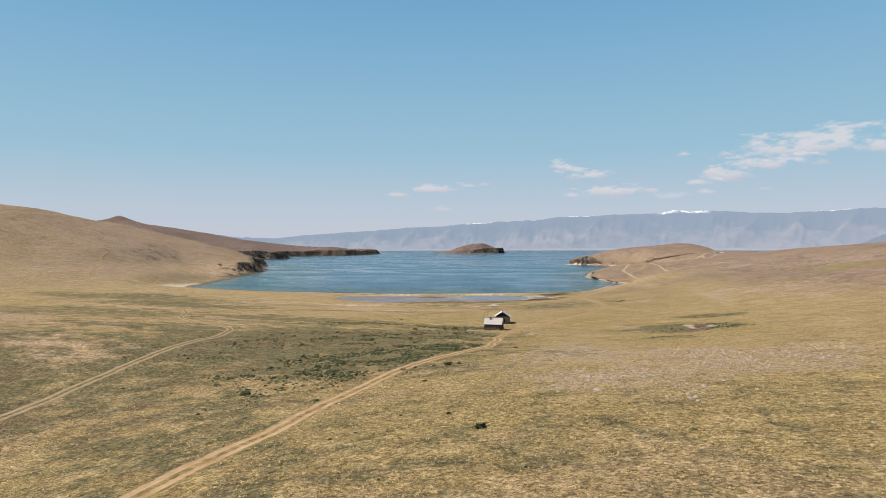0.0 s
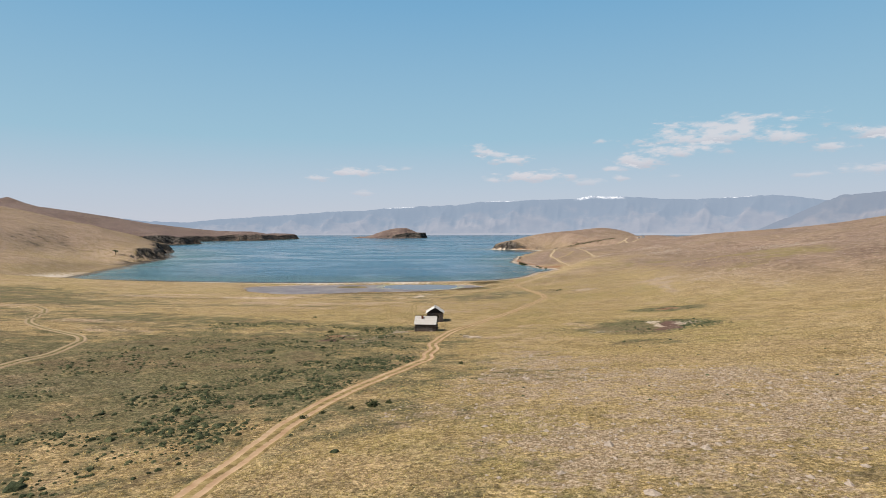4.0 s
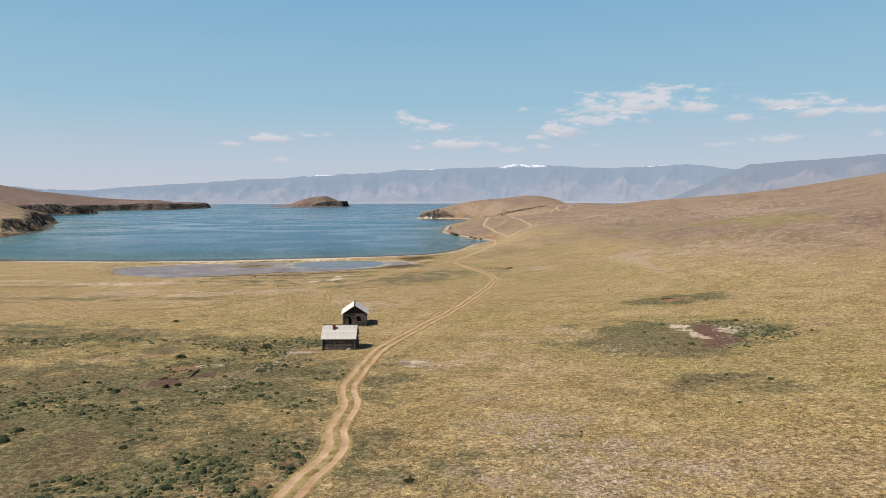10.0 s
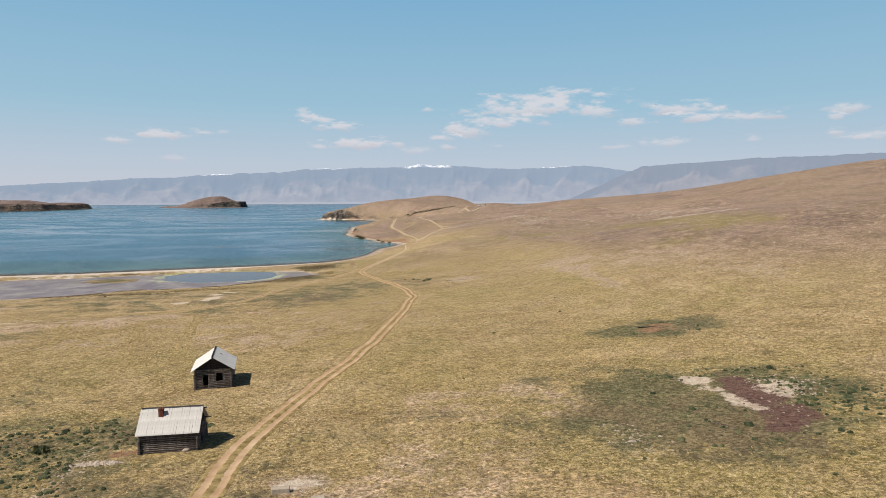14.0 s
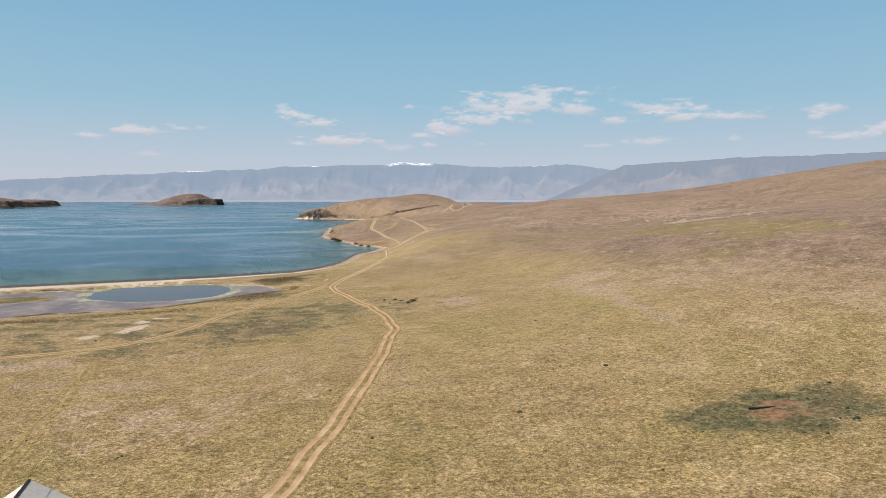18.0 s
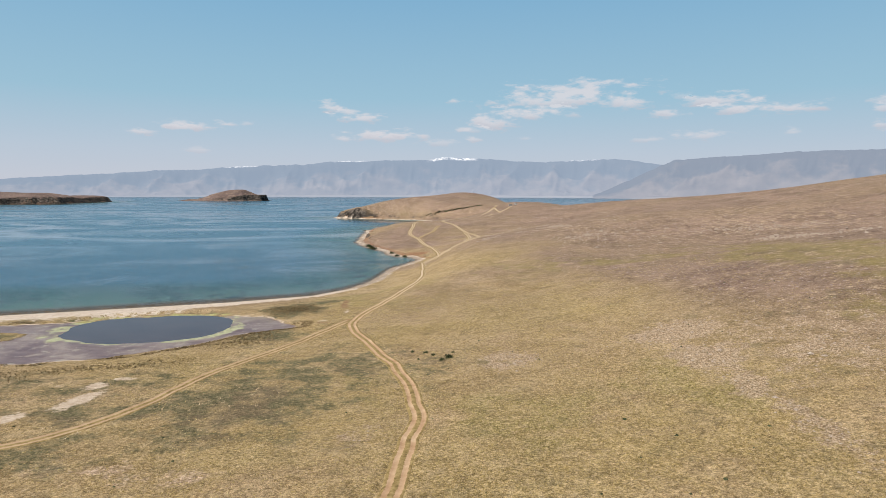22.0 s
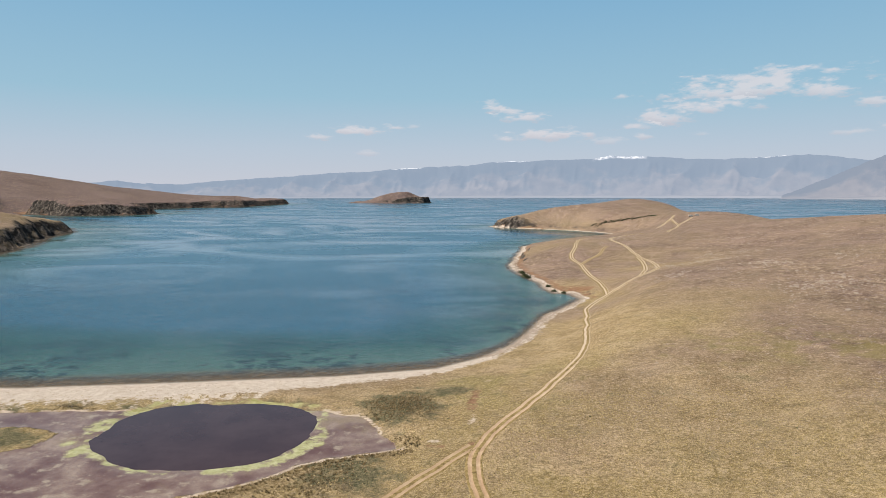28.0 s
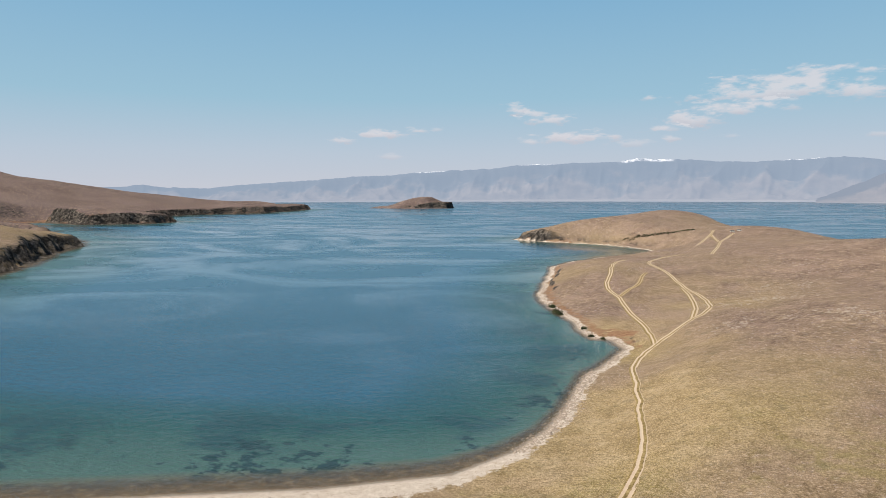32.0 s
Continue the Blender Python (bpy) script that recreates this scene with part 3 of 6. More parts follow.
GREEN = [(-85, 140, 60, 70, 10, 1.15), (-120, 60, 70, 50, 0, 1.0), (10, 66, 50, 26, 0, 0.30), (-30, 50, 30, 30, 0, 0.50), (-55, 62, 24, 30, 0, 0.75), (-140, 208, 40, 16, 8, 0.85), (-112, 208, 26, 12, 5, 0.85), (-87, 158, 40, 30, 0, 0.9), (-230, 252, 60, 24, 12, 1.0), (-150, 270, 40, 7, 5, 0.6), (-62, 330, 18, 20, 30, 0.95), (-85, 325, 22, 7, 10, 0.9), (-118, 325, 34, 6, 5, 0.8), (-52, 352, 12, 14, 0, 0.8), (-290, 280, 70, 30, 10, 0.9), (-205, 180, 60, 50, 0, 0.75), (-137, 134, 30, 8, 0, 0.8), (-78, 165, 40, 50, 20, 0.8), (-72, 168, 1.0, 30, 0, 1.0), (-210, 200, 50, 30, 0, 0.45),  (-62, 120, 24, 36, 0, 1.1), (-118, 175, 26, 20, 30, 0.6), (-85, 205, 30, 14, 10, 0.7),
         (-50, 350, 22, 26, 40, 0.55), (-72, 322, 18, 14, 0, 0.5), (-85, 310, 22, 9, 10, 0.55), (-110, 342, 40, 12, 10, 0.55), (-66, 335, 14, 18, -30, 0.55), (-110, 315, 20, 8, 0, 0.6), (0, 205, 20, 16, 0, 1.3), (-12, 204, 10, 8, 0, 0.8), (12, 247, 12, 7, 0, 1.25),
         (1, 172, 9, 7, 0, 0.85), (-64, 206, 8, 9, 0, 1.0), (-60, 142, 14, 40, 0, 0.9), (-58, 350, 9, 9, 0, 0.6), (-63, 432, 6, 5, 0, 0.9), (-74, 421, 12, 13, 20, 0.95), (-72, 388, 12, 14, 40, 0.8),
         (-150, 380, 6, 5, 0, 0.8), (-200, 240, 40, 26, 0, 0.4)]
LUSH = [(3, 204, 27, 22, 0, 0.9), (2, 172, 15, 11, 0, 0.8), (12, 246, 17, 11, 0, 0.8), (12, 326, 8, 12, 10, 1.0), (17, 314, 7, 9, 0, 0.9), (80, 400, 20, 56, 12, 1.1), (48, 446, 30, 14, 0, 0.9),
        (-14, 318, 10, 14, 0, 0.8), (-20, 90, 12, 16, 0, 0.8), (-34, 120, 7, 22, 0, 0.7), (-22, 62, 14, 20, 0, 0.7), (-28, 240, 12, 26, 0, 0.5), (-75, 240, 20, 14, 0, 0.6), (30, 270, 22, 18, 0, 0.6),
        (-40, 340, 16, 20, 0, 0.6), (10, 460, 30, 24, 0, 0.6), (55, 345, 12, 14, 0, 0.6), (-95, 200, 40, 18, 0, 0.7), (-40, 440, 12, 24, 0, 0.5), (-62, 436, 12, 16, 30, 0.9)]
BLEACH = [(-610, 610, 170, 170, 0, 0.85), (-480, 430, 90, 90, 0, 0.6), (-112, 287, 13, 8, 5, 1.0), (-166, 315, 24, 6, 10, 1.1), (-147, 281, 16, 5, 8, 1.1), (-115, 264, 14, 4, 0, 0.8), (-98, 296, 10, 5, 10, 1.0), (-210, 305, 26, 6, 10, 1.0), (-122, 280, 12, 4, 0, 0.9),
          (-150, 189, 12, 5, 20, 1.0), (-129, 171, 10, 4, 10, 0.9), (-60, 262, 14, 12, 0, 0.6), (-45, 275, 8, 14, 0, 0.5), (-130, 95, 40, 14, 5, 0.8), (-75, 70, 30, 10, 10, 0.35), (-155, 191, 9, 4, 30, 1.3), (-212, 315, 20, 4, 30, 1.2), (-150, 291, 16, 4, 10, 1.1), (-72, 303, 7, 3, 0, 1.1), (-28, 190, 10, 14, 0, 0.5),
          (-190, 130, 50, 20, 0, 0.8), (-240, 220, 60, 20, 0, 0.7), (-20, 215, 14, 10, 0, 0.6), (-70, 300, 12, 5, 0, 0.6), (-100, 110, 26, 7, 10, 0.7)]
STONY = [(-150, 250, 40, 12, 5, 0.4), (-95, 262, 12, 7, 0, 0.75), (-72, 280, 7, 2.5, 0, 1.0), (-86, 282, 5, 2.5, 0, 0.9),
         (-14, 112, 18, 22, 0, 0.85), (6, 104, 28, 28, 0, 0.9), (-8, 88, 14, 12, 0, 1.0), (-20, 140, 12, 9, 0, 0.8),
         (-24, 158, 9, 7, 0, 1.0), (-14, 144, 12, 5, 0, 1.0), (-18, 150, 7, 4, 0, 0.9), (-20, 110, 6, 12, 0, 0.8), (3, 122, 12, 8, 0, 1.0), (-28, 168, 6, 5, 0, 0.8), (-40, 191, 3, 3, 0, 1.0), (-13, 348, 5, 6, 0, 1.0), (22, 350, 9, 8, 0, 1.4), (20, 330, 6, 10, 0, 1.5), (20, 316, 4, 8, 0, 1.2), (20, 300, 3, 12, 0, 0.9), (34, 326, 10, 5, 0, 1.1), (55, 300, 12, 30, 0, 0.7), (60, 530, 40, 50, 0, 0.5), (40, 330, 26, 30, 0, 0.7), (-39, 311, 5, 7, 0, 0.65), (-62.5, 185, 1.6, 19, 0, 0.45), (62, 318, 18, 26, 0, 0.55),
         (60, 560, 50, 60, 0, 0.55), (130, 520, 60, 90, 0, 0.6), (10, 530, 30, 40, 0, 0.4), (-115, 190, 10, 8, 0, 0.4),
         (30, 700, 60, 90, 0, 0.45)]
CLAY = [(-40, 607, 8, 4, 0, 1.2), (-48, 611, 7, 3, 20, 1.0), (8, 197, 4, 4, 20, 0.6), (14, 247, 5, 3.5, 0, 0.75), (-73, 174, 2.4, 9, 0, 0.6),
        (0, 171, 3, 2.5, 0, 0.5), (-59.6, 200.4, 1.5, 1.2, 0, 0.9), (-39.5, 188, 3.0, 1.6, 10, 0.5), (-57.5, 428, 1.8, 13, 6, 0.75), (-52, 399, 2.6, 4.5, 0, 0.9), (-58, 400, 4, 2, 10, 0.6), (-74, 184, 2.8, 2.2, 20, 0.9), (-57.6, 201.5, 1.2, 1.6, 0, 1.0), (-44, 150, 4, 30, 0, 0.35)]
DUNG = [(8.4, 207, 2.9, 8.0, -4, 1.1), (8, 199, 3.2, 4.5, 0, 1.0), (5.5, 195, 2.2, 2.0, 0, 0.7), (-72, 175.5, 2.2, 3.0, 0, 0.95), (-69, 180, 1.5, 3.2, 0, 0.7)]
SALT = [(-40, 191, 2.6, 1.6, 0, 0.75), (5, 214.5, 2.4, 3.0, 0, 0.95), (5, 209, 1.6, 5.0, 8, 0.9), (6, 203, 1.1, 3.0, 15, 0.8), (-91.5, 334, 2.4, 7.5, -8, 1.1), (-93.5, 342.5, 2.6, 3.4, 0, 1.1), (-90.5, 347.5, 2.6, 1.6, 20, 1.0), (-101, 343, 1.8, 1.3, 0, 0.9), (-98, 324, 3, 4, 0, 0.9), (12.5, 207.5, 3.2, 3.6, 20, 0.7), (-55.3, 413.5, 1.6, 3.5, 10, 0.9), (-59, 402, 3.2, 1.3, 12, 0.8), (-56.5, 442, 1.6, 1.2, 0, 0.7), (-71, 186, 1.8, 1.2, 30, 0.7),
        (-9, 195, 3, 4, 0, 0.45), (-61, 198.4, 1.6, 0.7, 20, 0.9),
        (-170, 315, 20, 4, 10, 0.55), (-120, 290, 18, 6, 10, 0.4)]
FAINT_TRACKS = ([(-84, 298), (-78, 275), (-73, 255), (-69, 241)], [(-93, 285), (-86, 265), (-79, 245), (-76, 236)], [(-112, 290), (-106, 276), (-101, 268), (-100, 258), (-102, 246)], [(-130, 240), (-112, 251), (-105, 256), (-96, 272), (-90, 290)])
# the wet flat round the salt pond
FLAT = [(-66, 401), (-79, 392), (-86, 383), (-93, 375), (-104, 366), (-115, 362), (-124, 361), (-132, 356), (-142, 346), (-166, 339),
        (-195, 350), (-206, 368), (-203, 379), (-185, 389), (-167, 394), (-150, 401), (-129, 407), (-109, 414), (-90, 418), (-77, 411)]


def flat_distance(x, y):
    """Metres inside the edge of the wet flat; below zero outside it."""
    ring = np.array(FLAT, float)
    wx, wy = x + fbm(x, y, 8, 3, 71) * 1.2, y + fbm(x, y, 8, 3, 73) * 1.2
    d, _ = segment_field(wx, wy, ring, True)
    return np.where(inside(wx, wy, ring), d, -d)


POND = rounded([(-128, 389), (-131.5, 402), (-126, 412), (-112, 416.5), (-97, 419), (-89, 412), (-86, 400), (-90, 386), (-104, 381), (-118, 381), (-128, 389)], 3)[:-1]


def pond_distance(x, y):
    """Metres inside the pond's edge; below zero outside it."""
    wx, wy = x + fbm(x, y, 5, 3, 77) * 0.7, y + fbm(x, y, 5, 3, 79) * 0.7
    near = (np.abs(x + 110) < 45) & (np.abs(y - 402) < 40)
    out = np.full(np.shape(x), -99.0)
    d, _ = segment_field(wx[near], wy[near], POND, True)
    out[near] = np.where(inside(wx[near], wy[near], POND), d, -d)
    return out


def build_ground():
    x, y = np.meshgrid(GX, GY)
    d = shore_distance(x, y)
    z = relief(x, y, d)
    upland = smooth(z, 9, 19) * smooth(np.hypot(x + 30, y - 150), 90, 240) + smooth(-x, 330, 460) * (0.45 + 0.55 * smooth(-x, 790, 900)) + 0.7 * smooth(fbm(x, y, 55, 4, 15), -0.5, 0.7) * smooth(y, 300, 480) * (x > -120) + 0.6 * smooth(y, 560, 720) * (x > -200)
    upland = upland * (1 - 0.62 * smooth(-x, 430, 480) * smooth(-x, 900, 800))
    flat = flat_distance(x, y)
    islet = blobs(x, y, [(-146, 384, 10.5, 6.5, 25, 1.0)], 0.3, 61)
    mud = smooth(flat, -0.6, 1.2) * (1 - smooth(islet, 0.25, 0.5))
    pool = pond_distance(x, y)
    # the pond's hollow and the wet flat round it
    z = np.where(flat > -6, z + (0.42 - z) * smooth(flat, -6, 1), z) + 0.35 * islet * (flat > 0)
    z = np.where((pool > -5) & (d > 6), np.minimum(z, 0.265 - 0.05 * pool), z)
    for line in ROADS:
        near, _ = segment_field(x, y, line, False)
        z = z - 0.16 * smooth(near, 2.1, 1.0)
    ob = sheet("ground", GX, GY, z, GROUND)
    me = ob.data
    paint(me, "upland", np.clip(upland, 0, 1))
    strip = 0.55 * smooth(flat, -10, -2) * smooth(d, 30, 20) * (x < -78)
    paint(me, "green", np.maximum(np.maximum(blobs(x, y, GREEN), 0.95 * strip), 1.1 * islet))
    paint(me, "stony", np.maximum(blobs(x, y, STONY), 0.45 * np.clip(upland, 0, 1)))
    bank = smooth(d, 2.5, 4.0) * smooth(d, 11, 6.5) * smooth(y, 570, 590) * smooth(y, 930, 840) * (x > -200)
    paint(me, "clay", np.maximum(np.maximum(blobs(x, y, CLAY), 0.75 * bank), 0.8 * smooth(y, 1085, 1110) * smooth(-x, 90, 115) * smooth(d, 14, 9)))
    paint(me, "dung", blobs(x, y, DUNG))
    paint(me, "salt", np.maximum(blobs(x, y, SALT), 0.9 * smooth(np.abs(flat + 0.2), 1.3, 0.4) * smooth(fbm(x, y, 14, 3, 64), -0.7, 0.1))
          + 0.55 * smooth(pool, -12, -5) * smooth(-x, 108, 126) * (pool < 0) * (flat > 0))
    paint(me, "wet", 0.28 * smooth(d, 0.9, 0.0) * smooth(d, -7.0, -2.0) * smooth(-x, 420, 380))
    paint(me, "mud", mud)
    rim = 2.6 + 3.4 * smooth(np.abs(x + 110), 8, 22) + 1.4 * fbm(x, y, 6, 3, 65)
    paint(me, "algae", smooth(pool, -rim, -0.45 * rim) * smooth(pool, 1.5, 0.2) * (d > 6) * (0.85 + 0.4 * fbm(x, y, 5, 3, 66)))
    paint(me, "lush", blobs(x, y, LUSH, 0.4, 44))
    paint(me, "bleach", blobs(x, y, BLEACH, 0.4, 46))
    paint(me, "crag", np.clip(smooth(-x, 430, 480) * smooth(y, 540, 580) * smooth(d + fbm(x, y, 20, 4, 18) * 5, 13, 5) * (1 - smooth(-x, 1195, 1245) * smooth(np.abs(y - 1290), 240, 150)), 0, 1))
    paint(me, "sallow", smooth(y, 170, 400))
    paint(me, "west", smooth(-x, 790, 920))
    reach = 4.4 + smooth(y, 560, 480) * (7 * smooth(-x, 58, 88) + 9 * smooth(-x, 84, 125))
    paint(me, "sand", smooth(d + fbm(x, y, 7, 3, 88) * 1.2, reach * 1.15, reach * 0.45) * (d > -1.5) * smooth(-x, 420, 380))
    paint(me, "bed", smooth(d, 0.0, -2.5))
    paint(me, "cliff", np.clip(smooth(-x, 430, 500) + smooth(y, 560, 600) * smooth(d, 16, 9) + 0.6 * smooth(y, 1080, 1120) * smooth(-x, 95, 140), 0, 1))
    return tagged(ob, "dry yellow-brown steppe grass with greener and stony patches", "ground", kind="structure"), z


ground, GZ = build_ground()


def ground_z(x, y):
    """Height of the ground sheet, as its mesh has it."""
    i, j = np.clip(np.searchsorted(GX, x) - 1, 0, len(GX) - 2), np.clip(np.searchsorted(GY, y) - 1, 0, len(GY) - 2)
    u, v = (x - GX[i]) / (GX[i + 1] - GX[i]), (y - GY[j]) / (GY[j + 1] - GY[j])
    return (GZ[j, i] * (1 - u) + GZ[j, i + 1] * u) * (1 - v) + (GZ[j + 1, i] * (1 - u) + GZ[j + 1, i + 1] * u) * v


def build_road(name, line, label, pale=0.0, wide=1.75, fade=1.0, herb=0.0):
    pts = np.asarray(line)
    seg = np.hypot(*np.diff(pts, axis=0).T)
    run = np.concatenate([[0], np.cumsum(seg)])
    step = np.arange(0, run[-1], 0.8)
    px, py = np.interp(step, run, pts[:, 0]), np.interp(step, run, pts[:, 1])
    for _ in range(6):
        px[1:-1], py[1:-1] = (px[:-2] + 2 * px[1:-1] + px[2:]) / 4, (py[:-2] + 2 * py[1:-1] + py[2:]) / 4
    tx, ty = np.gradient(px), np.gradient(py)
    n = np.hypot(tx, ty)
    tx, ty = tx / n, ty / n
    px = px + value_noise(step / 9, step * 0, 3) * 0.45 + value_noise(step / 4, step * 0, 4) * 0.18
    cols = np.array([-1.0, -0.72, -0.55, -0.37, -0.2, 0.0, 0.2, 0.37, 0.55, 0.72, 1.0]) * wide
    lift = np.array([-0.12, 0.20, 0.13, 0.10, 0.17, 0.20, 0.17, 0.10, 0.13, 0.20, -0.12])
    vx, vy = px[:, None] - ty[:, None] * cols, py[:, None] + tx[:, None] * cols
    mid = ground_z(px, py)
    vz = 0.5 * ground_z(vx, vy) + 0.5 * mid[:, None] + lift - 0.03
    vz[:, 0], vz[:, -1] = ground_z(vx[:, 0], vy[:, 0]) - 0.12, ground_z(vx[:, -1], vy[:, -1]) - 0.12
    k = np.arange(vx.size).reshape(vx.shape)
    faces = np.stack([k[:-1, :-1], k[:-1, 1:], k[1:, 1:], k[1:, :-1]], -1).reshape(-1, 4)[:, ::-1]
    ob = mesh_object(name, np.stack([vx, vy, vz], -1).reshape(-1, 3), faces, ROAD, None, True)
    paint(ob.data, "across", np.broadcast_to(cols, vx.shape))
    paint(ob.data, "pale", np.full(vx.shape, pale) if np.isscalar(pale) else np.broadcast_to(np.interp(py, *pale)[:, None], vx.shape))
    paint(ob.data, "fade", np.full(vx.shape, fade))
    paint(ob.data, "herb", np.full(vx.shape, herb))
    return tagged(ob, label, "dirt track", kind="structure")


build_road("road", ROAD_MAIN, "sandy two-rut dirt track across dry steppe", ((0, 380, 470, 900), (0, 0, 0.7, 0.8)))
build_road("road", ROAD_SHORE, "sandy two-rut dirt track towards the salt flat", 0.2, 1.65, 0.8)
build_road("road", ROAD_LEFT, "faint two-rut dirt track through yellow grass", 0.3, 1.25, 0.62, 0.8)
build_road("road", ROAD_LOOP, "pale dirt track over the low headland", 0.7, 1.9)
build_road("road", ROAD_CAPE, "pale dirt track climbing the far headland", 0.8, 1.9)
build_road("road", ROAD_INNER, "pale dirt track cutting off a bend", 0.7, 1.7, 0.9)
build_road("road", ROAD_SPUR, "short faint dirt track on the headland", 0.5, 1.6, 0.6)
build_road("road", ROAD_FAR, "pale dirt track on the far hill", 0.8, 1.9)
build_road("road", ROAD_FORK, "pale dirt track joining two others on the far hill", 0.8, 1.9)


def build_marks(line, seed):
    """Two dark wheel marks pressed into the grass."""
    pts = rounded(line, 3)
    run = np.concatenate([[0], np.cumsum(np.hypot(*np.diff(pts, axis=0).T))])
    step = np.arange(0, run[-1], 0.5)
    px, py = np.interp(step, run, pts[:, 0]), np.interp(step, run, pts[:, 1])
    px = px + value_noise(step / 6, step * 0, seed) * 0.3
    tx, ty = np.gradient(px), np.gradient(py)
    n = np.hypot(tx, ty)
    verts, faces = [], []
    for side in (-0.75, 0.75):
        half = 0.33 + 0.14 * value_noise(step / 2.2, step * 0 + side, seed + 5)
        first = len(verts)
        for k in range(len(step)):
            for off in (side - half[k], side + half[k]):
                verts.append((px[k] - ty[k] / n[k] * off, py[k] + tx[k] / n[k] * off))
        faces += [(first + 2 * k, first + 2 * k + 1, first + 2 * k + 3, first + 2 * k + 2) for k in range(len(step) - 1)]
    v = np.array(verts)
    ob = mesh_object("wheel_marks", np.column_stack([v, ground_z(v[:, 0], v[:, 1]) + 0.035]), [f[::-1] for f in faces], MARKS)
    return tagged(ob, "faint dark wheel marks pressed into dry grass", "wheel marks", kind="structure")


def marks_material():
    m = Mat("pressed_grass", 0.95, 0.1)
    return m.finish(m.ramp(m.noise(1.2, 5, 0.7), (0.38, (0.170, 0.122, 0.056)), (0.50, (0.310, 0.226, 0.104)), (0.62, (0.480, 0.362, 0.180))))


MARKS = marks_material()
for k, line in enumerate(FAINT_TRACKS):
    build_marks(line, 60 + k)
build_road("road", ROAD_HILL, "faint pale dirt track up the western hill", 0.3, 1.7, 0.6, 0.3)


# ---- water ----
def build_water():
    xs = axis((-4950, -1300, 120), (-1300, -420, 10), (-420, -20, 2), (-20, 200, 8), (200, 4950, 120))
    ys = axis((395, 640, 2), (640, 1400, 10), (1400, 2700, 40), (2700, 4950, 150))
    x, y = np.meshgrid(xs, ys)
    d = shore_distance(x, y)
    ob = sheet("water", xs, ys, np.zeros(x.shape), WATER)
    paint(ob.data, "depth", np.clip(-relief(x, y, d), 0, 14))
    paint(ob.data, "near", smooth(np.hypot(x + 130, y - 400), 420, 120))
    return tagged(ob, "calm blue-green lake with wind-ruffled bands", "lake", kind="structure")


build_water()


def build_pond(level):
    mid = POND.mean(0)
    ring = mid + (POND - mid) * 1.05
    ob = mesh_object("water", np.column_stack([ring, np.full(len(ring), level)]), [tuple(range(len(ring)))[::-1]], POND_WATER)
    return tagged(ob, "still dark salt pond behind the beach", "pond", kind="structure")


build_pond(0.265)


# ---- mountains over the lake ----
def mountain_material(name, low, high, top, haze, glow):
    """Bare slopes, darker on the plateau, with old snow; far haze is added as a bluish glow."""
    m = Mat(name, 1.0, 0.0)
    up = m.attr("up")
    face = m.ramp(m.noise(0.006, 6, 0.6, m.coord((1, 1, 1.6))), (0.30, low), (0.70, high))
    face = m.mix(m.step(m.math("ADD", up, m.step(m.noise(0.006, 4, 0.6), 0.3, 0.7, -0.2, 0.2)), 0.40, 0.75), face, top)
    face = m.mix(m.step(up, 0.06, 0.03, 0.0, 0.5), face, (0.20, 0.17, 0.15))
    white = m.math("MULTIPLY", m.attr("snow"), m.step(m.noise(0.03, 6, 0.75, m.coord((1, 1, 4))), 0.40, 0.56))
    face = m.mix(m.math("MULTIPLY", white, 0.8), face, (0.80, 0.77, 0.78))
    # emission lays the pale blue of distance over the slopes
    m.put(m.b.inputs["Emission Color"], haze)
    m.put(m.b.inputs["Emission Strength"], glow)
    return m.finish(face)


def build_range(name, label, near, far, skyline, material, seed, snow=()):
    """A range over a span of bearings: skyline rows of (bearing to the left in degrees, height in metres)."""
    bear = np.arange(skyline[0][0], skyline[-1][0], 0.10)
    top = np.interp(bear, [b for b, _ in skyline], [h for _, h in skyline])
    top = top + value_noise(bear * 1.7, bear * 0, seed) * 3 + value_noise(bear * 5.1, bear * 0, seed + 1) * 1.6
    back = np.linspace(0, 1, 60)
    a, k = np.meshgrid(np.radians(bear), back)
    radius = near + (far - near) * k
    x, y = -np.sin(a) * radius - 25, np.cos(a) * radius + 160
    deg = np.degrees(a)
    # spurs and gullies run down the slope, from a rolling plateau to fans at the shore
    spur = 1 - np.abs(value_noise(deg * 0.30 + k * 0.8, k * 1.3, seed))
    spur = 0.60 * spur + 0.25 * (1 - np.abs(value_noise(deg * 0.65 - k * 1.5, k * 2.6, seed + 2))) + 0.15 * (1 - np.abs(value_noise(deg * 1.7 + k * 2.0, k * 4.0, seed + 4)))
    shape = 0.05 * smooth(k, 0.0, 0.05) + 0.10 * k + 0.42 * smooth(k, 0.12, 0.62) + 0.43 * smooth(k, 0.35, 0.97)
    carve = smooth(k, 0.08, 0.4) * smooth(k, 0.98, 0.6)
    z = top[None, :] * (shape - carve * 0.42 * (1 - spur))
    z[0], z[-1] = -3, -3
    q = np.arange(z.size).reshape(z.shape)
    faces = np.stack([q[:-1, :-1], q[:-1, 1:], q[1:, 1:], q[1:, :-1]], -1).reshape(-1, 4)[:, ::-1]
    ob = mesh_object(name, np.stack([x, y, z], -1).reshape(-1, 3), faces, material, None, True)
    cap = np.zeros(z.shape)
    for lo, hi, amount in snow:
        cap = np.maximum(cap, smooth(deg, lo - 0.2, lo + 0.6) * smooth(deg, hi + 0.2, hi - 0.6) * smooth(z / top[None, :], 1 - amount, 1 - amount * 0.6))
    paint(ob.data, "snow", cap)
    paint(ob.data, "up", k)
    return tagged(ob, label, "mountain range", kind="structure")


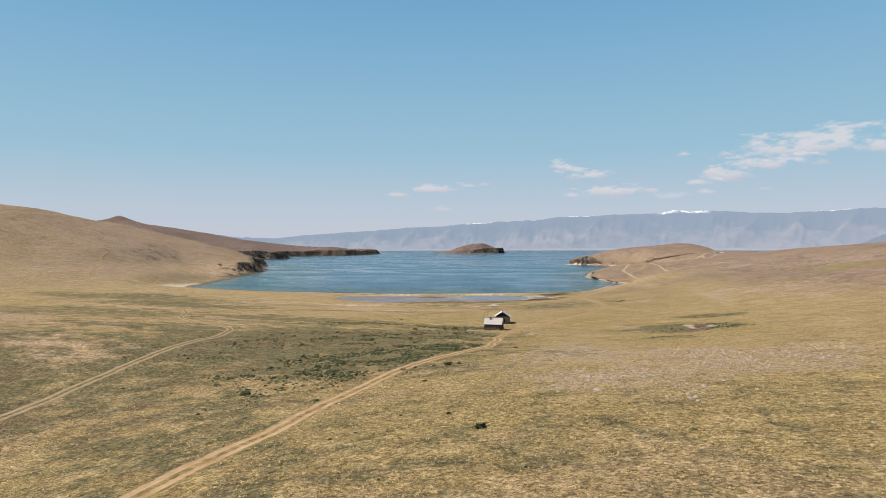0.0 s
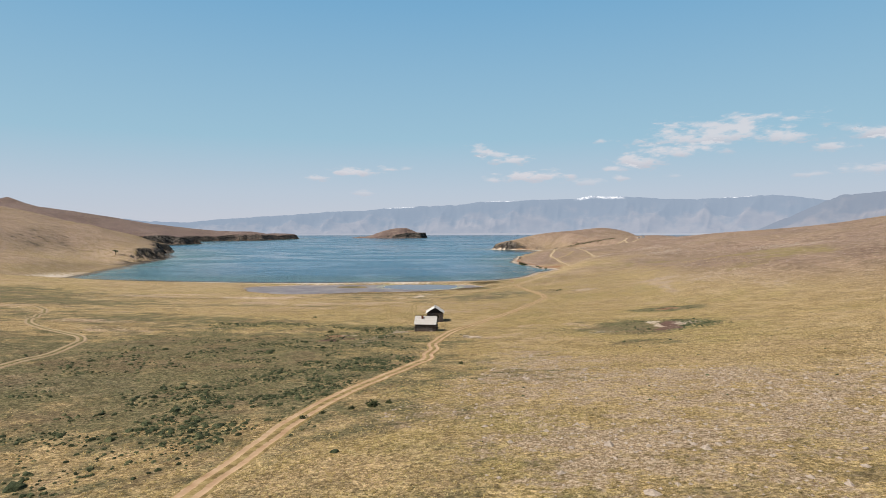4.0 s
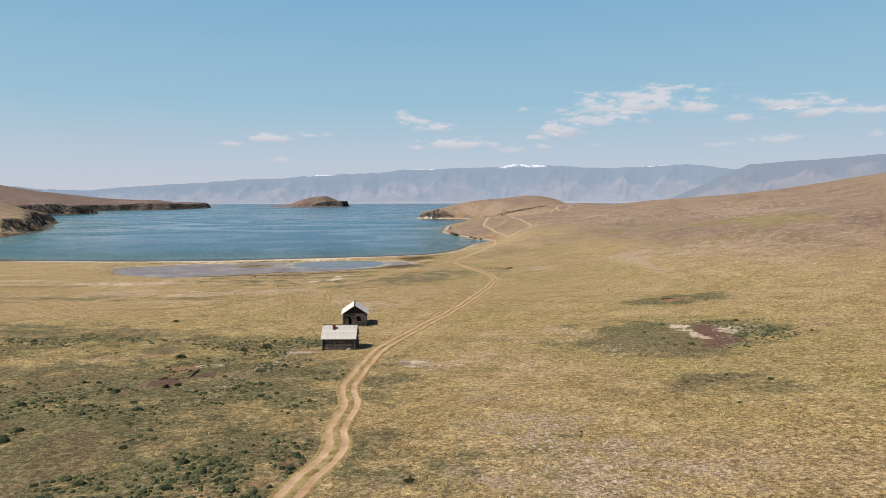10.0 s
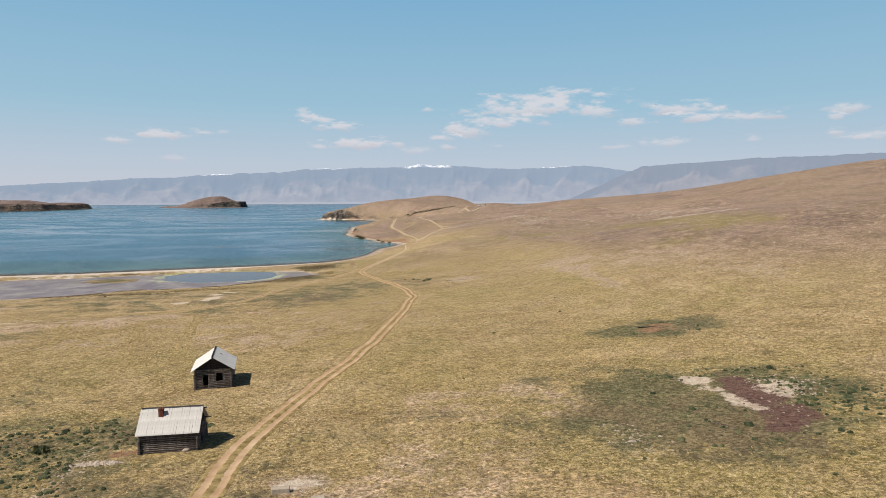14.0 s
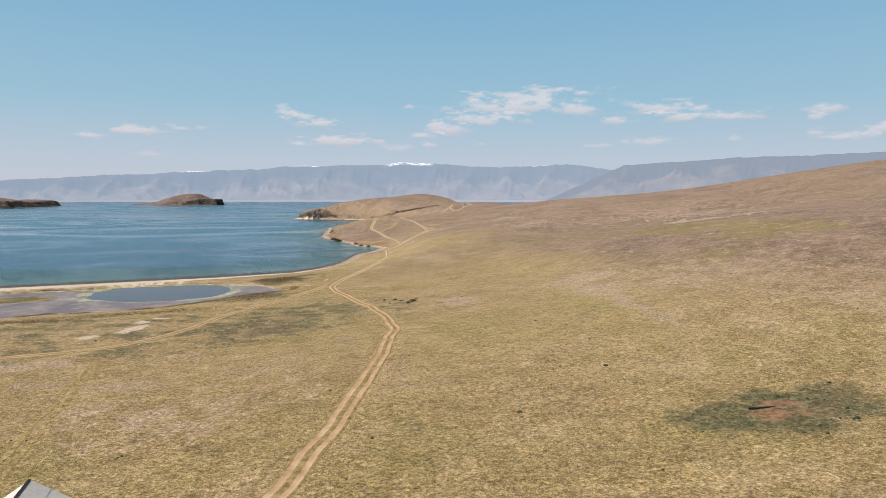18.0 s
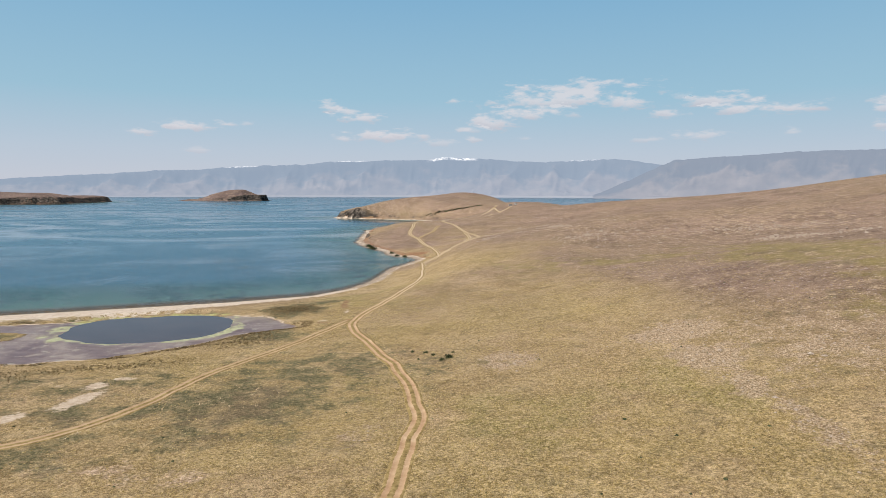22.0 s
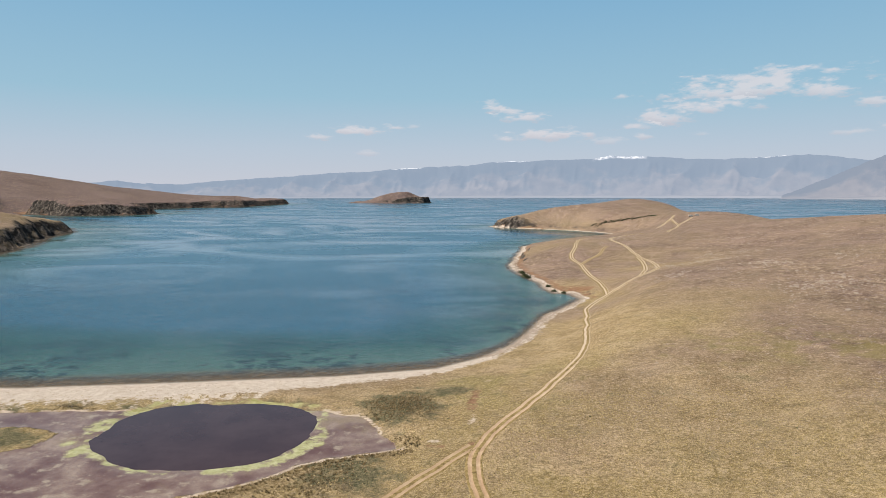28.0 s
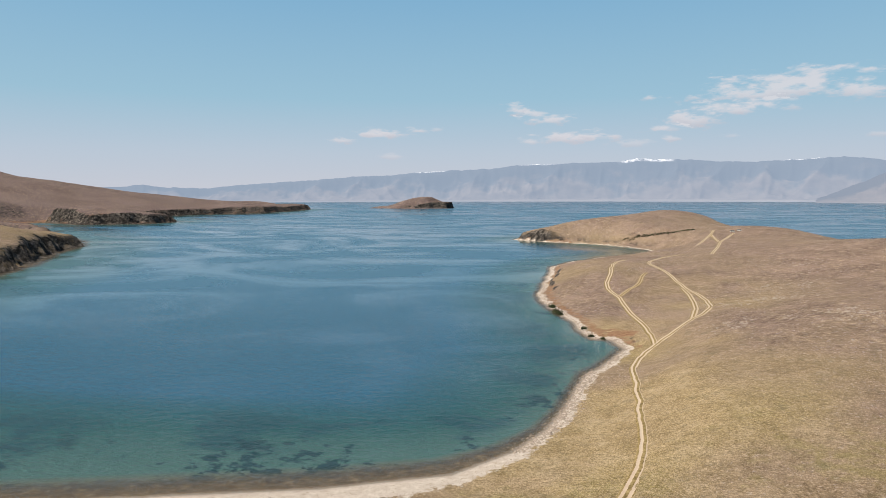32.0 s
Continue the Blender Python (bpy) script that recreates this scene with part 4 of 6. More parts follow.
# the last two values: colour and strength of the emitted haze
RANGE_FAR = mountain_material("haze_glow_range", (0.090, 0.074, 0.070), (0.155, 0.126, 0.112), (0.058, 0.060, 0.066), (0.300, 0.388, 0.522), 0.645)
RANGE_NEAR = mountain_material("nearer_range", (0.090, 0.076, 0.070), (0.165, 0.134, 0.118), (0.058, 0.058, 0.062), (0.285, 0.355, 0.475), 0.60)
SKYLINE = [(-45, 161), (-26, 201), (-20, 221), (-15.2, 275), (-10.8, 260), (-8.9, 253), (-4.2, 275), (-0.5, 292), (1.1, 271), (4.9, 264), (9.7, 251), (10.9, 230), (17, 211), (21, 178), (23, 177), (26.8, 150), (29, 138), (30.4, 131), (35.3, 95), (38.3, 98), (40, 118), (43, 95), (47, 70), (58, 50)]
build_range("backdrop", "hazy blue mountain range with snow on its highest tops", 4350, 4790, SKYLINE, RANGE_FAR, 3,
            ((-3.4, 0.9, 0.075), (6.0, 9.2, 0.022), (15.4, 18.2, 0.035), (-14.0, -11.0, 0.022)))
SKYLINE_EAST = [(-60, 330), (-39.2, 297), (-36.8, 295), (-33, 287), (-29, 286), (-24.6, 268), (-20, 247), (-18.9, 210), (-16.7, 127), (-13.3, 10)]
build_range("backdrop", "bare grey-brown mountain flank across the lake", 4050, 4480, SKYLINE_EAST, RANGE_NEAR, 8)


# ---- clouds low over the mountains ----
def cloud_material():
    m = Mat("cloud_vapour", 1.0, 0.0)
    t = m.t
    glow, clear, mix = m.n("ShaderNodeEmission"), m.n("ShaderNodeBsdfTransparent"), m.n("ShaderNodeMixShader")
    # self-lit: paler tops and greyer undersides are put into the emission colour
    m.put(glow.inputs["Color"], m.ramp(m.attr("shade"), (0.0, (0.49, 0.455, 0.49)), (1.0, (0.65, 0.60, 0.61))))
    m.put(mix.inputs[0], m.attr("thick"))
    t.links.new(clear.outputs[0], mix.inputs[1])
    t.links.new(glow.outputs[0], mix.inputs[2])
    t.links.new(mix.outputs[0], t.nodes["Material Output"].inputs[0])
    return m.m


VAPOUR = cloud_material()
cloud_count = 0


def cloud(*lobes):
    """A flat fair-weather cloud from lobes (bearing to the left, elevation, half width, half height in degrees, density)."""
    global cloud_count
    cloud_count += 1
    lo = min(b - 1.7 * w for b, e, w, h, k in lobes)
    hi = max(b + 1.7 * w for b, e, w, h, k in lobes)
    down = min(e - 2.0 * h for b, e, w, h, k in lobes)
    up = max(e + 2.0 * h for b, e, w, h, k in lobes)
    bear, el = np.meshgrid(np.arange(lo, hi, 0.045), np.arange(down, up, 0.03))
    wisp = fbm(bear * 2.2, el * 7.0, 2.6, 5, 50 + cloud_count, 0.6)
    thick, shade = np.zeros(bear.shape), np.zeros(bear.shape)
    for b, e, w, h, k in lobes:
        below = np.where(el < e, 0.75, 1.1)
        r = np.hypot((bear - b) / w, (el - e) / (h * below)) + 0.56 * wisp
        thick = np.maximum(thick, k * smooth(r, 1.22, 0.12))
        shade = np.maximum(shade, np.where(r < 1.3, smooth((el - e) / h + 0.3 * wisp, -0.9, 0.5), 0))
    a, v = np.radians(bear), np.radians(el)
    far = 4818 - 6 * thick
    co = np.stack([-np.sin(a) * np.cos(v) * far - 28, np.cos(a) * np.cos(v) * far + 160, np.sin(v) * far + 34], -1)
    q = np.arange(bear.size).reshape(bear.shape)
    faces = np.stack([q[:-1, :-1], q[:-1, 1:], q[1:, 1:], q[1:, :-1]], -1).reshape(-1, 4)
    live = thick.ravel()[faces].max(1) > 0.004
    ob = mesh_object("cloud", co.reshape(-1, 3), faces[live], VAPOUR, None, True)
    paint(ob.data, "thick", thick * 0.66)
    paint(ob.data, "shade", shade)
    ob.visible_shadow = False
    return tagged(ob, "thin white flat-based cloud low over the mountains", "cloud", "clouds over the lake", "structure")


cloud((24.30, 4.71, 1.29, 0.30, 1.0), (21.27, 5.18, 1.99, 0.40, 1.0))
cloud((17.85, 5.55, 1.05, 0.28, 0.9), (16.32, 5.63, 0.67, 0.19, 0.5))
cloud((9.22, 7.08, 1.16, 0.50, 1.0), (7.80, 6.78, 0.82, 0.27, 0.9), (6.80, 6.27, 2.06, 0.37, 1.0))
cloud((-1.44, 7.86, 0.98, 0.31, 0.8))
cloud((8.19, 4.55, 0.87, 0.33, 0.9), (4.50, 4.79, 3.58, 0.51, 1.0))
cloud((-0.35, 4.22, 1.67, 0.31, 0.5))
cloud((-3.08, 4.55, 0.76, 0.27, 0.7))
cloud((20.04, 3.36, 0.89, 0.28, 0.5))
cloud((-11.72, 8.37, 5.72, 0.95, 1.0), (-9.57, 7.65, 5.16, 0.61, 1.0), (-16.23, 7.39, 1.61, 0.67, 1.0), (-7.94, 6.60, 3.35, 0.55, 1.0), (-4.67, 5.94, 1.83, 0.75, 1.0), (-2.48, 5.36, 1.37, 0.31, 0.9))
cloud((-19.64, 6.43, 1.37, 0.40, 0.9))
cloud((-23.33, 7.32, 2.87, 0.58, 1.0), (-24.78, 6.58, 1.88, 0.45, 1.0), (-28.30, 6.49, 2.43, 0.50, 1.0))
cloud((-34.87, 6.63, 1.14, 0.47, 0.9), (-34.16, 6.10, 0.58, 0.30, 0.8))
cloud((-34.16, 4.99, 0.81, 0.36, 0.8))
cloud((-36.17, 4.52, 1.77, 0.35, 0.9), (-39.04, 5.00, 1.45, 0.56, 1.0), (-41.02, 5.10, 1.18, 0.44, 1.0))
cloud((-17.79, 4.40, 1.16, 0.30, 0.6))
cloud((-21.85, 4.58, 2.09, 0.36, 0.7))
cloud((-28.59, 4.68, 0.64, 0.28, 0.6))
cloud((-7.80, 4.65, 0.76, 0.20, 0.4))
cloud((-20.35, 7.78, 0.71, 0.33, 0.4))


# ---- island in the lake ----
def build_island():
    xs, ys = axis((-1080, -640, 4)), axis((2600, 2880, 4))
    x, y = np.meshgrid(xs, ys)
    u, v = (x + 862) / 170, (y - 2740) / 105
    r = np.hypot(u, v * (1 + 0.25 * u)) + fbm(x, y, 40, 4, 91, 0.6) * 0.05
    crown = 43 * smooth(u, -0.95, 0.35) * smooth(1.0 - r, -0.05, 0.62)
    spit = 6 * smooth(1.06 - r, 0.0, 0.30)
    cliff = 24 * smooth(u, -0.1, 0.6) * smooth(1.0 - r + fbm(x, y, 16, 4, 95) * 0.02, 0.03, 0.10)
    z = np.sqrt(crown ** 2 + (0.45 * cliff) ** 2)
    z = np.maximum(np.maximum(z, cliff), spit) + fbm(x, y, 40, 3, 92) * 0.8
    z = np.where(r > 1.06, -4, z)
    ob = sheet("island", xs, ys, z, GROUND)
    for key in ("green", "clay", "dung", "salt", "mud", "algae", "sand", "bed", "wet", "lush", "bleach", "crag"):
        paint(ob.data, key, np.zeros(z.shape))
    paint(ob.data, "upland", np.ones(z.shape))
    paint(ob.data, "west", np.ones(z.shape))
    paint(ob.data, "sallow", np.ones(z.shape))
    paint(ob.data, "stony", np.full(z.shape, 0.45))
    paint(ob.data, "cliff", smooth(1.0 - r, 0.24, 0.14) * smooth(u, -0.5, 0.1))
    return tagged(ob, "small rocky island with grassy brown top and dark cliffs", "island", kind="structure")


build_island()


# ---- cabins ----
def log_material(name, dark, mid, pale):
    m = Mat(name, 0.9, 0.15)
    oi = m.n("ShaderNodeObjectInfo")
    grain = m.noise(2.2, 6, 0.7, m.coord((1, 14, 14)))
    col = m.ramp(grain, (0.32, dark), (0.52, mid), (0.72, pale))
    col = m.mix(m.math("MULTIPLY", oi.outputs["Random"], 0.5), col, dark)
    col = m.mix(m.step(m.noise(1.1, 4, 0.6), 0.56, 0.72, 0.0, 0.5), col, dark)
    return m.finish(col, m.bump(grain, 0.8, 0.03))


LOGS = log_material("weathered_logs", (0.012, 0.010, 0.010), (0.175, 0.140, 0.128), (0.620, 0.530, 0.485))
BOARDS = log_material("dark_gable_boards", (0.012, 0.010, 0.011), (0.034, 0.028, 0.028), (0.120, 0.100, 0.090))
# near-black: the gloom inside the openings is put into this colour
INSIDE = log_material("unlit_inside_boards", (0.015, 0.012, 0.010), (0.030, 0.024, 0.020), (0.060, 0.048, 0.040))


def roof_material(name, low, high):
    m = Mat(name, 0.55, 0.3)
    oi = m.n("ShaderNodeObjectInfo")
    col = m.ramp(m.noise(1.4, 5, 0.65), (0.35, low), (0.65, high))
    col = m.mix(m.step(oi.outputs["Random"], 0.0, 1.0, 0.0, 0.35), col, low)
    col = m.mix(m.step(m.noise(2.5, 5, 0.7, m.coord((1, 0.25, 1))), 0.56, 0.72, 0.0, 0.4), col, (0.33, 0.27, 0.23))
    return m.finish(col, m.bump(m.noise(5, 3, 0.6), 0.2, 0.02))


SLATE = roof_material("pale_grey_roofing", (0.46, 0.43, 0.42), (0.62, 0.59, 0.575))
TIN = roof_material("pale_tin_sheets", (0.62, 0.585, 0.575), (0.76, 0.725, 0.71))


def brick_material():
    m = Mat("red_brick", 0.9, 0.15)
    oi = m.n("ShaderNodeObjectInfo")
    col = m.ramp(m.noise(9, 4, 0.7), (0.3, (0.150, 0.048, 0.030)), (0.7, (0.330, 0.120, 0.072)))
    col = m.mix(m.math("MULTIPLY", oi.outputs["Random"], 0.4), col, (0.10, 0.035, 0.025))
    return m.finish(col, m.bump(m.noise(20, 3, 0.6), 0.4, 0.01))


BRICK = brick_material()
mesh_cache = {}


def log_mesh(length, radius):
    key = ("log", round(length, 2), radius)
    if key not in mesh_cache:
        rnd = random.Random(int(length * 1000))
        n = 10
        verts, faces = [], []
        rings = [-length / 2, -length / 4, 0, length / 4, length / 2]
        for i, px in enumerate(rings):
            k = 1 + rnd.uniform(-0.06, 0.06)
            for j in range(n):
                a = 2 * math.pi * j / n
                verts.append((px, radius * k * math.cos(a), radius * k * math.sin(a)))
        for i in range(len(rings) - 1):
            for j in range(n):
                faces.append((i * n + j, i * n + (j + 1) % n, (i + 1) * n + (j + 1) % n, (i + 1) * n + j))
        faces.append(tuple(range(n - 1, -1, -1)))
        faces.append(tuple(range((len(rings) - 1) * n, len(rings) * n)))
        me = bpy.data.meshes.new("log")
        me.from_pydata(verts, [], faces)
        me.materials.append(LOGS)
        for p in me.polygons:
            p.use_smooth = len(p.vertices) == 4
        mesh_cache[key] = me
    return mesh_cache[key]


def box_mesh(name, sx, sy, sz, material, bevel=0.01):
    key = (name, round(sx, 3), round(sy, 3), round(sz, 3), material.name)
    if key not in mesh_cache:
        bm = bmesh.new()
        bmesh.ops.create_cube(bm, size=1, matrix=Matrix.Diagonal((sx, sy, sz, 1)))
        bmesh.ops.bevel(bm, geom=bm.edges[:], offset=min(bevel, 0.3 * min(sx, sy, sz)), segments=1, affect="EDGES")
        me = bpy.data.meshes.new(name)
        bm.to_mesh(me)
        bm.free()
        me.materials.append(material)
        mesh_cache[key] = me
    return mesh_cache[key]


def piece(name, me, parent, m, label=""):
    ob = new(name, me)
    ob.parent = parent
    ob.matrix_local = m
    return tagged(ob, label) if label else ob


def log_run(parent, course, radius, a, b, axis_y, off, rnd):
    """One log from a to b along x (or y), at the side's offset, in a course counted from the ground."""
    z = radius * (1 + 2.10 * course) + (radius * 0.93 if axis_y else 0)
    mid = (a + b) / 2
    at = (off, mid, z) if axis_y else (mid, off, z)
    turn = pose(*at, 0, 0, 90 if axis_y else 0)
    piece("log", log_mesh(b - a, radius), parent, turn @ pose(0, rnd.uniform(-0.012, 0.012), 0, rnd.uniform(0, 90), 0, 0))


def log_walls(root, length, depth, courses, radius, gaps, seed):
    """Four log walls with notched, jutting corners; gaps: (side, from, to, first course, last course)."""
    rnd = random.Random(seed)
    a, b, jut = length / 2, depth / 2, 0.22
    for side, along_y, off, half in (("front", False, -b, a), ("rear", False, b, a), ("east", True, a, b), ("west", True, -a, b)):
        wall = new("wall")
        wall.parent = root
        for c in range(courses):
            jut = 0.22 if c < courses - 3 else 0.04
            runs = [(-half - jut + rnd.uniform(-0.05, 0.05), half + jut + rnd.uniform(-0.05, 0.05))]
            for s, lo, hi, first, last in gaps:
                if s == side and first <= c <= last:
                    runs = [r for p, q in runs for r in ((p, min(q, lo)), (max(p, hi), q)) if r[1] - r[0] > 0.08]
            for p, q in runs:
                log_run(wall, c, radius, p, q, along_y, off, rnd)


def gable(root, at, width, base, ridge, facing_y, seed):
    """Upright boards that fill the triangle under a roof end."""
    rnd = random.Random(seed)
    panel = new("gable")
    panel.parent = root
    n = max(10, int(width / 0.19))
    w = width / n
    for i in range(n):
        u = -width / 2 + (i + 0.5) * w
        h = (ridge - base) * (1 - abs(u) / (width / 2)) - 0.06
        if h < 0.12:
            continue
        bm = bmesh.new()
        bmesh.ops.create_cube(bm, size=1, matrix=Matrix.Diagonal((w * 1.01, 0.03, 1, 1)))
        slope = (ridge - base) / (width / 2) * w * 0.5
        for v in bm.verts:
            lean = -slope if (v.co.x > 0) == (u > 0) else slope
            v.co.z = (h + lean * 0.9) if v.co.z > 0 else -0.22
        me = bpy.data.meshes.new("board")
        bm.to_mesh(me)
        bm.free()
        me.materials.append(BOARDS)
        place = pose(u, at + rnd.uniform(-0.012, 0.012), base) if facing_y else pose(at + rnd.uniform(-0.012, 0.012), u, base, 0, 0, 90)
        piece("board", me, panel, place)


def cabin(name, x, y, turn, label):
    z0 = float(ground_z(np.array([x]), np.array([y]))[0])
    root = new(name)
    root.matrix_world = pose(x, y, z0 - 0.12, 0, 0, turn)
    return tagged(root, label, "log cabin")


def roof_slope(root, ridge_len, run, rise, ridge_z, side, along_x, strips, rows, material, seed, shift=0.0, hole=None, gap=0.97):
    """A roof slope of strips laid from ridge to eave, in rows that lap over one another."""
    rnd = random.Random(seed)
    slope = new("roof")
    slope.parent = root
    long = math.hypot(run, rise)
    tilt = math.degrees(math.atan2(rise, run))
    w = ridge_len / strips
    for i in range(strips):
        for r in range(rows):
            if hole == (i, r):
                continue
            l = long / rows + (0.08 if rows > 1 else 0)
            me = box_mesh("roof_sheet", w * gap, l, 0.022, material, 0.004)
            u = -ridge_len / 2 + (i + 0.5) * w + shift
            s = (r + 0.5) * long / rows
            m = pose(0, 0, ridge_z) @ (pose(0, 0, 0) if along_x else pose(0, 0, 0, 0, 0, 90)) @ pose(0, 0, 0, 0, 0, 0 if side > 0 else 180)
            m = m @ pose(u if side > 0 else -u, 0, 0, -tilt, 0, 0) @ pose(0, s, 0.03 + 0.014 * (rows - 1 - r) + rnd.uniform(0, 0.012), rnd.uniform(-0.4, 0.4), rnd.uniform(-0.5, 0.5), rnd.uniform(-0.5, 0.5))
            piece("roof_sheet", me, slope, m)
    return slope


def shed():
    """The nearer cabin: ridge along its long side, a brick stack through the roof."""
    L, D, R, N = 5.45, 4.3, 0.098, 11
    root = cabin("cabin", -55.0, 202.7, 7.0, "low weathered log cabin with pale grey roof and red brick chimney")
    log_walls(root, L, D, N, R, (("east", -0.55, 0.45, 1, 8),), 11)
    wall_z, ridge_z, over = 2.40, 4.15, 0.34
    run = D / 2 + over
    rise = (ridge_z - wall_z) * run / (D / 2)
    for k, side in enumerate((1, -1)):
        roof_slope(root, L + 0.62, run, rise, ridge_z, side, True, 24, 1, SLATE, 20 + k)
    for end in (-L / 2, L / 2 - 0.05):
        gable(root, end, D, wall_z, ridge_z, False, 31)
    for k in range(4):
        piece("ridge_board", box_mesh("ridge_board", (L + 0.66) / 4 * 0.99, 0.26, 0.035, LOGS), root,
              pose(-(L + 0.66) / 2 + (k + 0.5) * (L + 0.66) / 4, -0.05, ridge_z + 0.075, -14, 0, random.Random(k).uniform(-1, 1)), "grey weathered ridge board")
    for u, z in ((-D / 2 + 0.06, wall_z - 0.10), (D / 2 - 0.06, wall_z - 0.10), (0, ridge_z - 0.14)):
        piece("purlin", log_mesh(L + 1.0, 0.08), root, pose(0.12, u, z - 0.08))
    piece("door_post", box_mesh("door_post", 0.10, 0.10, 1.75, LOGS), root, pose(L / 2, -0.52, 0.95))
    piece("door_post", box_mesh("door_post", 0.10, 0.10, 1.75, LOGS), root, pose(L / 2, 0.42, 0.95))
    piece("floor_board", box_mesh("floor_board", L - 0.3, D - 0.3, 0.06, INSIDE), root, pose(0, 0, 0.14))
    chimney = new("chimney")
    chimney.parent = root
    chimney.matrix_local = pose(-0.95, -0.72, ridge_z - 0.72 * 0.8)
    tagged(chimney, "short red brick chimney stack")
    rnd = random.Random(5)
    for c in range(13):
        w = 0.40 if c < 11 else 0.46
        for k, (bx, by, rz) in enumerate(((-w / 4, -w / 2 + 0.06, 0), (w / 4, w / 2 - 0.06, 0), (w / 2 - 0.06, -w / 4 + 0.03, 90), (-w / 2 + 0.06, w / 4 - 0.03, 90))):
            piece("brick", box_mesh("brick", w * 0.68, 0.12, 0.065, BRICK, 0.008), chimney, pose(bx, by, -0.15 + c * 0.073, 0, 0, rz + (rnd.uniform(-2, 2))))
    piece("core", box_mesh("core", 0.30, 0.30, 0.92, BRICK, 0.01), chimney, pose(0, 0, 0.22))
    # solid dark cap in place of the unlit chimney mouth
    piece("flue", box_mesh("flue", 0.16, 0.16, 0.05, INSIDE, 0.01), chimney, pose(0, 0, 0.70))
    return root


def house():
    """The farther cabin: gable front with an empty doorway and window under a tin roof."""
    L, D, R, N = 4.7, 6.2, 0.108, 13
    root = cabin("cabin", -58.65, 228.5, 12.5, "abandoned log cabin with tin roof, empty doorway and window")
    log_walls(root, L, D, N, R, (("front", -1.35, -0.62, 1, 9), ("front", 0.35, 1.32, 5, 10)), 12)
    wall_z, ridge_z, over = 3.06, 4.56, 0.50
    run = L / 2 + over
    rise = (ridge_z - wall_z) * run / (L / 2)
    roof_slope(root, D + 0.9, run, rise, ridge_z, 1, False, 4, 2, TIN, 40, 0.0, None, 0.99)
    slope = roof_slope(root, D + 0.9, run, rise, ridge_z, -1, False, 4, 2, TIN, 41, 0.0, None, 0.99)
    tilt = math.degrees(math.atan2(rise, run))
    # the dark of a hole, as a near-black plate laid on whole sheets
    piece("roof_hole", box_mesh("roof_hole", 0.42, 0.30, 0.012, INSIDE), root, pose(0, 0, ridge_z) @ pose(0, 0, 0, 0, tilt, 0) @ pose(0.95, 0.75, 0.085), "near-black plate standing in for a hole in the tin roof")
    for k in range(3):
        piece("ridge_board", box_mesh("ridge_board", 0.24, (D + 1.1) / 3 * 0.99, 0.04, BOARDS), root,
              pose(-0.05, -(D + 1.1) / 2 + (k + 0.5) * (D + 1.1) / 3, ridge_z + 0.09, 0, 10, 0), "dark weathered ridge board")
    for end in (-D / 2 - 0.02, D / 2 + 0.02):
        gable(root, end, L, wall_z, ridge_z, True, 51)
    for u, z in ((-L / 2 + 0.06, wall_z - 0.12), (L / 2 - 0.06, wall_z - 0.12), (0, ridge_z - 0.2)):
        piece("purlin", log_mesh(D + 0.8, 0.085), root, pose(u, 0, z - 0.06, 0, 0, 90))
    for lo, hi, z, h in ((-1.35, -0.62, 1.22, 2.0), (0.35, 1.32, 1.78, 1.30)):
        name = "door_frame" if lo < 0 else "window_frame"
        frame_part = new(name)
        frame_part.parent = root
        for u in (lo, hi):
            piece("jamb", box_mesh("jamb", 0.07, 0.24, h, LOGS), frame_part, pose(u, -D / 2, z))
        piece("lintel", box_mesh("lintel", hi - lo + 0.1, 0.24, 0.07, LOGS), frame_part, pose((lo + hi) / 2, -D / 2, z + h / 2))
        piece("sill", box_mesh("sill", hi - lo + 0.1, 0.28, 0.07, LOGS), frame_part, pose((lo + hi) / 2, -D / 2, z - h / 2 + 0.02))
    piece("threshold_board", box_mesh("threshold_board", 0.70, 0.05, 0.34, LOGS), root, pose(-0.98, -D / 2 + 0.1, 0.52, -18, 0, 6), "fallen pale board across the doorway")
    piece("floor_board", box_mesh("floor_board", L - 0.3, D - 0.3, 0.06, INSIDE), root, pose(0, 0, 0.2))
    piece("base_log", log_mesh(L + 0.7, 0.12), root, pose(0, -D / 2 - 0.12, 0.02))
    return root


shed()
house()


# ---- growth and stones ----
def leaf_material(name, dark, mid, pale):
    m = Mat(name, 0.85, 0.15)
    up = m.n("ShaderNodeCombineXYZ")
    up.inputs[2].default_value = 1.0
    return m.finish(m.ramp(m.attr("tone"), (0.0, dark), (0.55, mid), (1.0, pale)), up.outputs[0])


STRAW = leaf_material("straw_blades", (0.260, 0.190, 0.070), (0.480, 0.360, 0.155), (0.680, 0.545, 0.300))
REED = leaf_material("dry_reed", (0.330, 0.240, 0.135), (0.520, 0.400, 0.255), (0.680, 0.560, 0.400))
LEAF = leaf_material("steppe_shrub_leaf", (0.028, 0.040, 0.018), (0.075, 0.092, 0.040), (0.165, 0.172, 0.080))
def cushion_material():
    m = Mat("wormwood_cushion", 0.9, 0.1)
    leafy = m.noise(9.0, 3, 0.7)
    col = m.ramp(m.math("ADD", m.attr("tone"), m.step(leafy, 0.3, 0.7, -0.3, 0.3)), (0.0, (0.022, 0.030, 0.016)), (0.5, (0.068, 0.082, 0.042)), (1.0, (0.175, 0.175, 0.092)))
    return m.finish(col, m.bump(leafy, 1.0, 0.12))


CUSHION = cushion_material()
SEDGE = leaf_material("brown_sedge", (0.090, 0.064, 0.032), (0.245, 0.172, 0.085), (0.430, 0.325, 0.185))


